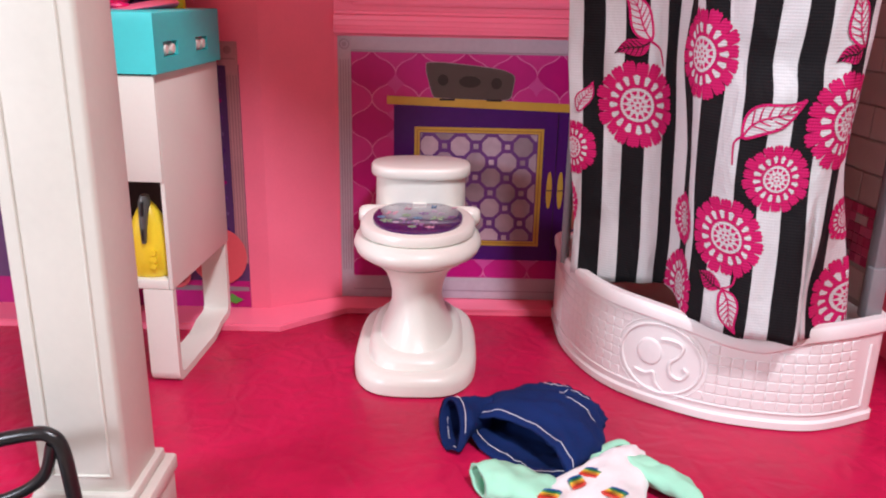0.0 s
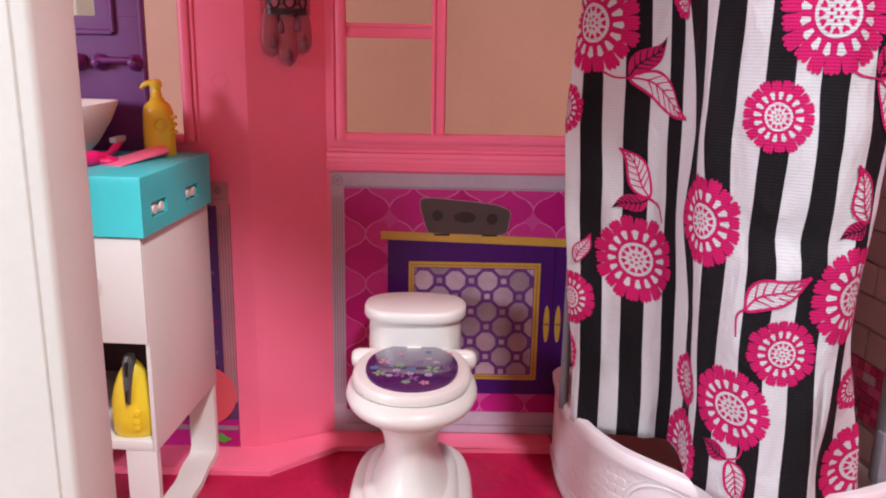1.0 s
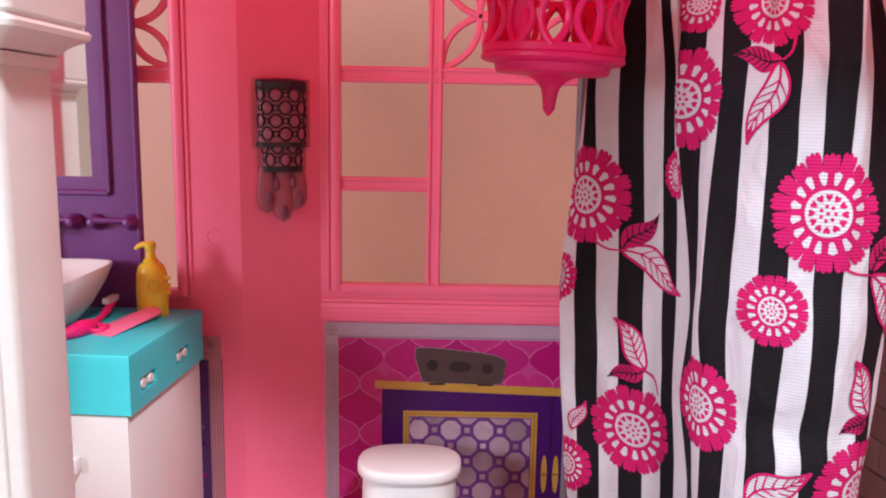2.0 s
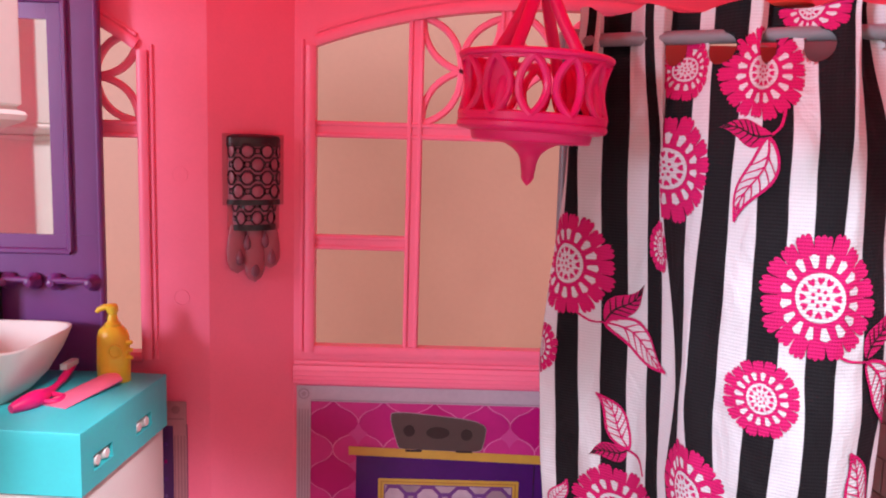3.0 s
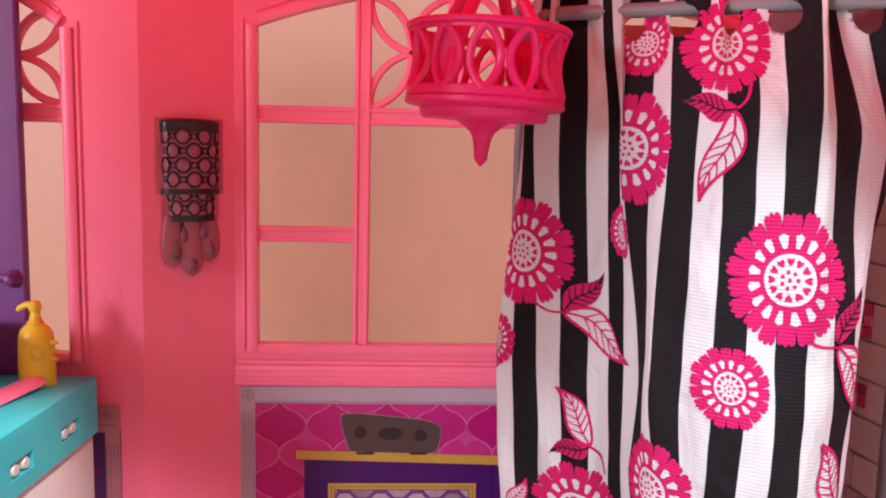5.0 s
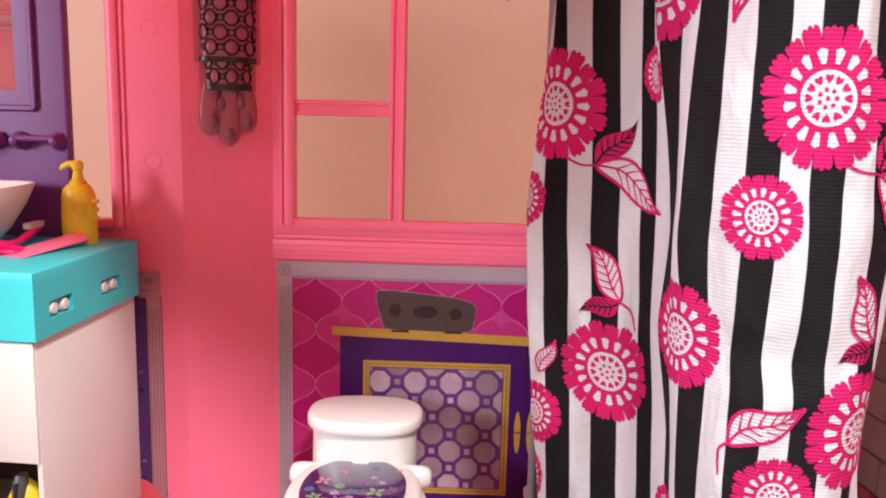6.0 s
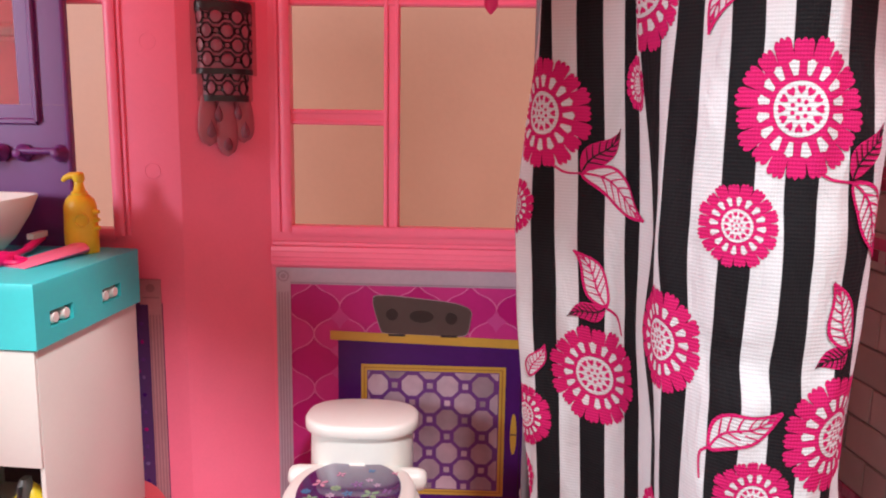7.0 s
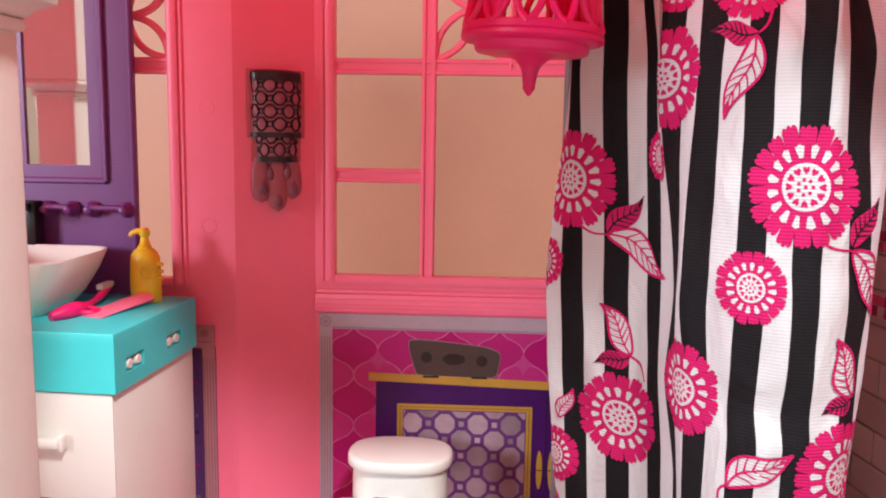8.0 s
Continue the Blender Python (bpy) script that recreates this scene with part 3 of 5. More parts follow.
for i in range(4):
    plate("flute", rect(-0.1648 + i * 0.0022, -0.164 + i * 0.0022, 0.05, 0.192), YL - 0.0012, SILVER_PD, parent=left_panel)
plate("capital", rect(-0.171, -0.1562, 0.199, 0.2165), YL - 0.0011, SILVER_P, parent=left_panel)
plate("capital", rect(-0.169, -0.158, 0.2035, 0.2045), YL - 0.0013, SILVER_PD, parent=left_panel)
plate("capital", oval(-0.1635, 0.2105, 0.003, 0.003, 14), YL - 0.0013, SILVER_PD, parent=left_panel)


# ---- wall lamp ----
def wall_lamp():
    lamp = thing("wall_lamp", "dark lattice wall lamp with smoky rose drops on the slanted wall", "wall lamp")
    d = Vector((0.863, 0.505, 0.0))
    nrm = Vector((0.505, -0.863, 0.0))
    o = Vector((-0.1137, -0.0156, 0.0))

    def half(r, z0, z1, name, material, label="", n=20, bulge=0.62):
        ri = [[o + d * (r * math.cos(math.pi * i / n)) + nrm * (0.001 + bulge * r * math.sin(math.pi * i / n)) + Vector((0, 0, z)) for i in range(n + 1)] for z in (z0, z1)]
        return part(name, loft(ri), material, lamp, label)

    half(0.0178, 0.352, 0.396, "shade", CRYSTAL, "smoky rose shade", bulge=0.5)
    half(0.0187, 0.391, 0.3972, "rim", DARK, bulge=0.5)
    half(0.0187, 0.3495, 0.3532, "rim", DARK, bulge=0.5)
    half(0.0148, 0.334, 0.352, "lower_shade", CRYSTAL, bulge=0.5)
    half(0.0155, 0.3308, 0.3352, "rim", DARK, bulge=0.5)
    half(0.0212, 0.349, 0.4, "backplate", GHOST, bulge=0.02)
    half(0.018, 0.331, 0.349, "backplate", GHOST, bulge=0.02)

    def on(r, a, z, lift):
        return o + d * (r * math.cos(a)) + nrm * (0.001 + 0.5 * r * math.sin(a) + lift) + Vector((0, 0, z))

    def pane(r, a0, z0, w, h, n, turn):
        return [on(r, min(max(a0 + w * math.cos(2 * math.pi * k / n + turn), 0.02), math.pi - 0.02), z0 + h * math.sin(2 * math.pi * k / n + turn), 0.0004) for k in range(n)]

    cap = []
    for f, z in ((1.0, 0.3965), (0.96, 0.3985), (0.7, 0.3998), (0.2, 0.4002)):
        cap.append([on(0.0187 * f, math.pi * i / 20, z, 0.0) for i in range(21)])
    part("cap", loft(cap), DARK, lamp)
    for r, z_low, rows, wide in ((0.0178, 0.3593, 4, 0.8), (0.0148, 0.34, 2, 0.8)):
        for j in range(rows):
            z = z_low + j * 0.0096
            for i in range(-3, 4):
                a = math.pi / 2 + (i + 0.5 * (j % 2)) * wide
                if 0.1 < a < math.pi - 0.1:
                    part("lattice_ring", tube(pane(r, a, z, 0.275, 0.0052, 8, math.pi / 8), 0.0008, 6, True), DARK, lamp)
                    gem = [[p + nrm * e for p in pane(r, a, z, 0.245 * f, 0.0046 * f, 8, math.pi / 8)] for f, e in ((1.0, -0.0004), (0.85, 0.0001), (0.1, 0.0002))]
                    part("cabochon", loft(gem), CRYSTAL, lamp)
                b = a + wide / 2
                if 0.1 < b < math.pi - 0.1:
                    part("lattice_link", tube(pane(r, b, z, 0.135, 0.0026, 4, math.pi / 4), 0.0007, 5, True), DARK, lamp)
    # flat petals behind, with a teardrop on each
    for u, zbot, w in ((-0.0118, 0.2995, 0.0072), (0.0112, 0.302, 0.0072), (0.0, 0.2925, 0.0072)):
        rings = []
        for k in range(15):
            f = k / 14
            z = 0.335 + (zbot - 0.335) * f
            rr = w * (0.62 + 0.38 * math.sin(f / 0.68 * math.pi / 2)) if f < 0.68 else w * math.sqrt(max(1 - ((f - 0.68) / 0.32) ** 2, 0.0008))
            c = o + d * u + nrm * (0.0022 + (0.0012 if u == 0 else 0)) + Vector((0, 0, z))
            rings.append([c + d * (rr * math.cos(2 * math.pi * m / 16)) + nrm * (0.3 * rr * math.sin(2 * math.pi * m / 16)) for m in range(16)])
        part("petal", loft(rings), PETAL, lamp, "translucent rose petal")
    for u, z0, w in ((-0.0105, 0.3115, 0.0031), (0.0, 0.3022, 0.0033), (0.0118, 0.311, 0.0031), (-0.0055, 0.3225, 0.0026), (0.0072, 0.324, 0.0026)):
        rings = []
        for k in range(13):
            f = k / 12
            rr = w * (math.sin(f / 0.65 * math.pi / 2) ** 1.3 if f < 0.65 else math.sqrt(max(1 - ((f - 0.65) / 0.35) ** 2, 0.001)))
            c = o + d * u + nrm * 0.0045 + Vector((0, 0, z0 + 0.0066 - 0.0128 * f))
            rings.append([c + d * (max(rr, 0.0001) * math.cos(2 * math.pi * m / 14)) + nrm * (0.7 * max(rr, 0.0001) * math.sin(2 * math.pi * m / 14)) for m in range(14)])
        part("drop", loft(rings), DROP, lamp, "smoky rose crystal drop")
    lamp.matrix_basis = Matrix.Translation((0, 0, 0.399 * 0.06)) @ Matrix.Diagonal((1, 1, 0.94, 1))


wall_lamp()


# ---- toilet ----
def toilet():
    t = thing("toilet", "glossy white toy toilet with printed purple lid on magenta floor", "toilet")
    cx = -0.0185
    part("base", loft([ring(cx, -0.1, z, rx, ry, 48, 3.2) for z, rx, ry in ((0.0, 0.0415, 0.069), (0.0015, 0.043, 0.0708), (0.008, 0.0432, 0.071), (0.0125, 0.0415, 0.0692), (0.0148, 0.038, 0.0655),
                                                                              (0.0152, 0.0335, 0.0605), (0.0185, 0.0325, 0.059), (0.0215, 0.0305, 0.057), (0.023, 0.0275, 0.053))]), WHITE, t)
    prof = ((0.0225, 0.0262, 0.05, -0.1), (0.026, 0.0245, 0.047, -0.1), (0.034, 0.0212, 0.041, -0.101), (0.044, 0.0182, 0.036, -0.102), (0.054, 0.0178, 0.0345, -0.103), (0.063, 0.0198, 0.0365, -0.103),
            (0.071, 0.0228, 0.040, -0.1025), (0.0775, 0.0285, 0.0465, -0.102), (0.0812, 0.0345, 0.051, -0.1015))
    part("pedestal", loft([ring(cx, y, z, rx, ry, 48, 2.2) for z, rx, ry, y in prof]), WHITE, t)
    prof = ((0.081, 0.0335, 0.05), (0.0822, 0.0385, 0.0535), (0.0848, 0.043, 0.0565), (0.0885, 0.0445, 0.0578), (0.0918, 0.0435, 0.057), (0.0945, 0.0405, 0.0545), (0.096, 0.037, 0.051))
    part("bowl", loft([ring(cx, -0.1005, z, rx, ry, 48, 2.1) for z, rx, ry in prof]), WHITE, t)
    prof = ((0.0955, 0.0375, 0.047), (0.0972, 0.0398, 0.049), (0.1005, 0.0402, 0.0495), (0.1032, 0.0385, 0.048), (0.1042, 0.0355, 0.045))
    part("seat", loft([ring(cx, -0.1005, z, rx, ry, 48, 2.15) for z, rx, ry in prof]), WHITE, t)
    lidm = mat("glossy_purple_print", (0.06, 0.014, 0.09), 0.12, 0.15, 200, 0.003, coat=0.6)
    lid = part("lid", loft([ring(cx, -0.103, z, rx, ry, 48, 2.15) for z, rx, ry in ((0.104, 0.0312, 0.0405), (0.1056, 0.031, 0.0403), (0.1061, 0.0298, 0.039))]), lidm, t, "glossy purple lid printed with small flowers")
    tones = [flat_print("petal_pink", (0.5, 0.2, 0.27)), flat_print("petal_green", (0.2, 0.3, 0.16)), flat_print("petal_blue", (0.06, 0.17, 0.3)), flat_print("petal_white", (0.42, 0.3, 0.38)), flat_print("petal_mauve", (0.2, 0.08, 0.22))]
    spots = ((-0.62, -0.15, 1.3, 0, 4), (-0.27, 0.0, 0.9, 1, 7), (0.0, 0.16, 0.85, 2, 5), (0.46, 0.16, 1.5, 1, 4), (0.14, -0.15, 1.0, 4, 5), (-0.26, -0.47, 0.8, 0, 4), (0.37, -0.3, 0.6, 3, 5), (-0.84, 0.13, 0.8, 2, 7),
             (-0.7, 0.36, 1.2, 1, 5), (-0.33, 0.23, 0.75, 3, 6), (-0.03, 0.36, 0.7, 3, 5), (0.38, 0.4, 0.7, 3, 8), (-0.48, 0.45, 0.6, 3, 8), (0.86, -0.57, 0.6, 0, 4), (0.36, -0.63, 0.6, 2, 4), (-0.24, 0.42, 1.1, 4, 4),
             (0.05, 0.55, 1.1, 4, 4), (0.78, 0.05, 0.8, 4, 4), (0.55, -0.14, 0.6, 3, 5), (-0.1, 0.7, 0.8, 1, 6), (0.3, 0.72, 0.9, 0, 5))
    for a, b, s, tone, petals in spots:
        fx, fy, r = cx + a * 0.0298, -0.103 - b * 0.04, 0.0038 * s
        bm = None
        for k in range(petals):
            an = 2 * math.pi * k / petals + 0.6
            ring_pts = [(fx + math.cos(an) * r * 0.62 + r * 0.45 * math.cos(q * math.pi / 5) * math.cos(an) - r * 0.26 * math.sin(q * math.pi / 5) * math.sin(an),
                         fy + math.sin(an) * r * 0.62 + r * 0.45 * math.cos(q * math.pi / 5) * math.sin(an) + r * 0.26 * math.sin(q * math.pi / 5) * math.cos(an)) for q in range(10)]
            one = slab(ring_pts, 0.1061, 0.1063)
            bm = one if bm is None else join(bm, one)
        part("printed_flower", bm, tones[tone], lid, smooth=False)
    prof = ((0.085, 0.031, 0.022), (0.09, 0.0335, 0.0242), (0.1, 0.034, 0.0246), (0.1245, 0.0335, 0.0242))
    part("tank", loft([ring(cx, -0.0445, z, rx, ry, 48, 2.6) for z, rx, ry in prof]), WHITE, t)
    prof = ((0.1235, 0.0345, 0.025), (0.1238, 0.0364, 0.027), (0.125, 0.0372, 0.0278), (0.1302, 0.0372, 0.0278), (0.1314, 0.0363, 0.0269), (0.132, 0.034, 0.0246))
    part("tank_lid", loft([ring(cx, -0.0445, z, rx, ry, 48, 2.6) for z, rx, ry in prof]), WHITE, t)
    part("hinge", tube([(cx + x, -0.0675, 0.0965) for x in (-0.0448, -0.0444, -0.0425, -0.0385, -0.02, 0, 0.02, 0.0385, 0.0425, 0.0444, 0.0448)], [0.0015, 0.0045, 0.0065, 0.0074, 0.0074, 0.0074, 0.0074, 0.0074, 0.0065, 0.0045, 0.0015], 20), WHITE, t)
    part("flush_tab", box(cx - 0.0055, cx + 0.0055, -0.0715, -0.066, 0.1, 0.1065, 0.0012), WHITE, t)


toilet()


# ---- vanity ----
def vanity():
    v = thing("bathroom_vanity", "white toy vanity with teal top, purple mirror panel and sled legs", "vanity")
    x0, x1, yf, yb = -0.2775, -0.1745, -0.1555, -0.0465
    part("side_panel", box(x1 - 0.003, x1, yf, yb, 0.067, 0.204, 0.0008), WHITE, v)
    part("side_panel", box(x0, x0 + 0.003, yf, yb, 0.067, 0.204, 0.0008), WHITE, v)
    part("shelf_panel", box(x0 + 0.003, x1 - 0.003, yf, yb, 0.067, 0.0735, 0.0006), WHITE, v)
    part("shelf_panel", box(x0 + 0.003, x1 - 0.003, yf + 0.002, yb, 0.1375, 0.1425, 0.0006), WHITE, v)
    # back of the white cabinet, coloured dark for the shade in the recess
    part("back_panel", box(x0 + 0.003, x1 - 0.003, yb - 0.003, yb, 0.0735, 0.2035), NICHE_SHADE, v, "back of the niche, coloured dark as its shade")
    drawer = part("drawer", box(x0, x1 - 0.0002, yf - 0.0022, yf - 0.0001, 0.1385, 0.2035, 0.0006), WHITE, v, "white drawer front")
    part("drawer_handle", box(-0.2495, -0.2055, yf - 0.009, yf - 0.0022, 0.1712, 0.1768, 0.0015), WHITE, drawer)
    part("drawer_handle", box(-0.2075, -0.2035, yf - 0.0078, yf - 0.0022, 0.1695, 0.179, 0.0012), WHITE, drawer)

    # the teal top: a hollow tray with slots in its side
    def slotted(x_in, x_out):
        ys = (-0.159, -0.1455, -0.123, -0.092, -0.07, -0.0455)
        for a, b, slot in ((0, 1, 0), (1, 2, 1), (2, 3, 0), (3, 4, 1), (4, 5, 0)):
            for z0, z1 in (((0.2045, 0.2135), (0.2225, 0.2345)) if slot else ((0.2045, 0.2345),)):
                yield box(x_in, x_out, ys[a], ys[b], z0, z1)
    plate_top = box(x0 - 0.0025, x1 + 0.0025, -0.159, -0.0455, 0.2345, 0.24)
    bmesh.ops.bevel(plate_top, geom=[e for e in plate_top.edges if all(q.co.z > 0.239 for q in e.verts)], offset=0.0009, segments=3, affect="EDGES", profile=0.5)
    top = part("countertop", plate_top, TEAL, v, "teal plastic countertop")
    for piece in slotted(x1 - 0.0015, x1 + 0.0025):
        part("apron", piece, TEAL, top, smooth=False)
    part("apron", box(x0 - 0.0025, x1 - 0.0015, -0.159, -0.155, 0.2045, 0.2345), TEAL, top, smooth=False)
    part("apron", box(x0 - 0.0025, x0 + 0.001, -0.155, -0.0455, 0.2045, 0.2345), TEAL, top)
    for y in (-0.1395, -0.129, -0.0865, -0.076):
        part("peg", tube([(x1 - 0.006, y, 0.2178), (x1 + 0.0002, y, 0.2178), (x1 + 0.0022, y, 0.2178)], [0.0034, 0.0037, 0.0028], 14), WHITE, top, "white peg end")

    # sled legs: a flat strap down, along the floor and up
    def strap(xa, xb):
        path = [(yf, 0.0668), (yf, 0.008), (yf + 0.0012, 0.0035), (yf + 0.0035, 0.001), (yf + 0.008, 0.0002), (-0.085, 0.0006), (-0.069, 0.0058), (yb - 0.01, 0.0062), (yb - 0.004, 0.008), (yb - 0.0015, 0.013), (yb - 0.0015, 0.0668)]
        inner = [(yf + 0.005, 0.0668), (yf + 0.005, 0.0105), (yf + 0.0056, 0.008), (yf + 0.0072, 0.0062), (yf + 0.0105, 0.0054), (-0.086, 0.0058), (-0.071, 0.0108), (yb - 0.0125, 0.0115), (yb - 0.008, 0.0135), (yb - 0.0062, 0.0175), (yb - 0.0062, 0.0668)]
        rings = [[Vector((xa, a, b)), Vector((xb, a, b)), Vector((xb, c, e)), Vector((xa, c, e))] for (a, b), (c, e) in zip(path, inner)]
        return loft(rings)
    part("leg", strap(-0.1948, -0.1752), WHITE, v, "white sled leg")
    part("leg", strap(-0.2768, -0.2572), WHITE, v, "white sled leg")

    # purple mirror panel at the back
    yp = -0.0445
    back = part("mirror_panel", prism(rect(-0.3145, -0.2055, 0.2392, 0.331), yp, yp + 0.005), PURPLE, v, "purple plastic mirror panel")
    for r in (rect(-0.2375, -0.2055, 0.3311, 0.49), rect(-0.3145, -0.2825, 0.3311, 0.49), rect(-0.2824, -0.2376, 0.4685, 0.49)):
        part("mirror_border", prism(r, yp, yp + 0.005), PURPLE, back)
    part("panel_edge", tube([(-0.2062, yp - 0.001, 0.24), (-0.2062, yp - 0.001, 0.49)], 0.0018, 8), PURPLE, back)
    loop = [(-0.2262, 0.3205), (-0.2262, 0.4805), (-0.294, 0.4805), (-0.294, 0.3205)]
    for (a, b), (c, e) in zip(loop, loop[1:] + loop[:1]):
        part("mirror_frame", bar([(a, b), (c, e)], 0.004, 0.003, yp - 0.003), PURPLE, back)
    part("mirror_glass", box(-0.284, -0.2365, yp + 0.002, yp + 0.0045, 0.3285, 0.4705), mirror_glass, back, "clear mirror")
    for xa, xb in ((-0.241, -0.2055), (-0.272, -0.2445)):
        part("towel_bar", tube([(xa + 0.005, yp - 0.008, 0.3022), (xb - 0.005, yp - 0.008, 0.3022)], 0.0022, 10), PURPLE, back)
        for xx in (xa + 0.005, xb - 0.006):
            part("towel_bracket", lathe(0, 0, [(0.0012, 0), (0.0056, 0.001), (0.0058, 0.0025), (0.0035, 0.0055), (0.0026, 0.0105), (0.0005, 0.0115)], 16), PURPLE, back).matrix_basis = pose(xx, yp, 0.3005, 90, 0, 0)
    # sink bowl
    cx, cy = -0.2555, -0.0985
    outer = [ring(cx, cy, z, rx, ry, 40, 5) for z, rx, ry in ((0.2391, 0.019, 0.022), (0.2405, 0.0205, 0.0235), (0.25, 0.0285, 0.031), (0.264, 0.036, 0.0385), (0.2755, 0.0405, 0.0425))]
    inner = [ring(cx, cy, z, rx, ry, 40, 5) for z, rx, ry in ((0.2765, 0.0402, 0.0422), (0.2762, 0.0388, 0.0408), (0.2725, 0.0372, 0.0392), (0.26, 0.031, 0.033), (0.248, 0.022, 0.025), (0.246, 0.015, 0.018))]
    bowl = part("sink_bowl", loft(outer + inner), WHITE, v, "white square sink bowl")
    tap = part("tap", join(box(-0.2835, -0.2712, -0.058, -0.0462, 0.27, 0.3065, 0.0015), box(-0.281, -0.2735, -0.078, -0.058, 0.3, 0.3055, 0.0012)), BLACK, v, "black square tap")
    # the cabinet stands a little askew under its mirror panel
    askew = Matrix.Translation((x1, yf, 0)) @ Matrix.Rotation(radians(-3.7), 4, "Z") @ Matrix.Translation((-x1, -yf, 0))
    v.matrix_basis = askew
    for o in (back, bowl, tap):
        o.matrix_basis = askew.inverted()


vanity()


def soap_dispenser():
    s = thing("soap_dispenser", "yellow plastic pump bottle standing on the teal vanity top", "soap dispenser")
    cx, cy, z0 = -0.1925, -0.0635, 0.239
    part("bottle", loft([ring(cx, cy, z0 + z, r, r * 0.8, 28) for z, r in ((0, 0.0095), (0.001, 0.0104), (0.015, 0.0105), (0.03, 0.01), (0.034, 0.0088), (0.037, 0.006))]), YELLOW, s)
    part("collar", lathe(cx, cy, [(0.0048, z0 + 0.0365), (0.005, z0 + 0.0385), (0.0034, z0 + 0.04), (0.0026, z0 + 0.045), (0.0036, z0 + 0.0465), (0.0034, z0 + 0.05), (0.002, z0 + 0.0513)], 20), YELLOW, s)
    part("spout", tube([(cx + 0.001, cy, z0 + 0.049), (cx - 0.005, cy, z0 + 0.049), (cx - 0.0085, cy, z0 + 0.0475), (cx - 0.0102, cy, z0 + 0.0455)], [0.0024, 0.0021, 0.0017, 0.0012], 10), YELLOW, s)
    part("side_ornament", tube([(cx + 0.0045 + 0.0042 * math.cos(a * math.pi / 9), cy - 0.0085, z0 + 0.022 + 0.0042 * math.sin(a * math.pi / 9)) for a in range(18)], 0.0007, 6, True), YELLOW, s)
    for k in range(3):
        part("side_ornament", tube([(cx + 0.009, cy - 0.002, z0 + 0.017 + k * 0.005), (cx + 0.013, cy - 0.0025, z0 + 0.017 + k * 0.005)], [0.0018, 0.0012], 8), YELLOW, s)


soap_dispenser()


def paste_tube():
    t = thing("toothpaste_tube", "flattened rose plastic tube lying on the teal vanity top", "tube")
    a, b = Vector((-0.2065, -0.118, 0.2398)), Vector((-0.1875, -0.062, 0.2415))
    d, s = (b - a).normalized(), Vector((0.947, -0.32, 0))
    rings = []
    for f, w, h in ((0, 0.0098, 0.0006), (0.06, 0.0098, 0.0009), (0.3, 0.0092, 0.0018), (0.6, 0.0086, 0.0028), (0.84, 0.0078, 0.0036), (0.88, 0.004, 0.0034), (0.9, 0.0036, 0.0033), (1.0, 0.0034, 0.0032)):
        c = a.lerp(b, f) + Vector((0, 0, h * 0.7))
        rings.append([c + s * w * math.cos(2 * math.pi * k / 20) + Vector((0, 0, h * math.sin(2 * math.pi * k / 20))) for k in range(20)])
    part("tube_body", loft(rings), ROSE, t)


paste_tube()


def tooth_brush():
    t = thing("toothbrush", "hot pink plastic brush with pale bristles lying on the vanity", "brush")
    path = catmull([(-0.2235, -0.131, 0.2425), (-0.217, -0.118, 0.244), (-0.2165, -0.1, 0.2435), (-0.2185, -0.08, 0.2445), (-0.2215, -0.058, 0.248)], 6)
    part("handle", tube(path, [0.0018 + 0.0034 * math.exp(-((i - 6) / 5.0) ** 2) + 0.0008 * (i > 17) for i in range(len(path))], 12), HOTPINK, t)
    part("thumb_loop", tube(catmull([(-0.2145, -0.116, 0.2425), (-0.206, -0.113, 0.242), (-0.2065, -0.104, 0.242), (-0.215, -0.103, 0.243)], 6), 0.0016, 8), HOTPINK, t)
    part("bristles", loft([[p + Vector((dx, dy, h)) for dx, dy in ((-0.0022, -0.008), (0.0022, -0.008), (0.0026, 0.008), (-0.0018, 0.008))] for p, h in ((Vector((-0.221, -0.064, 0.2485)), 0), (Vector((-0.221, -0.064, 0.2485)), 0.0035))]), CREAM, t)


tooth_brush()


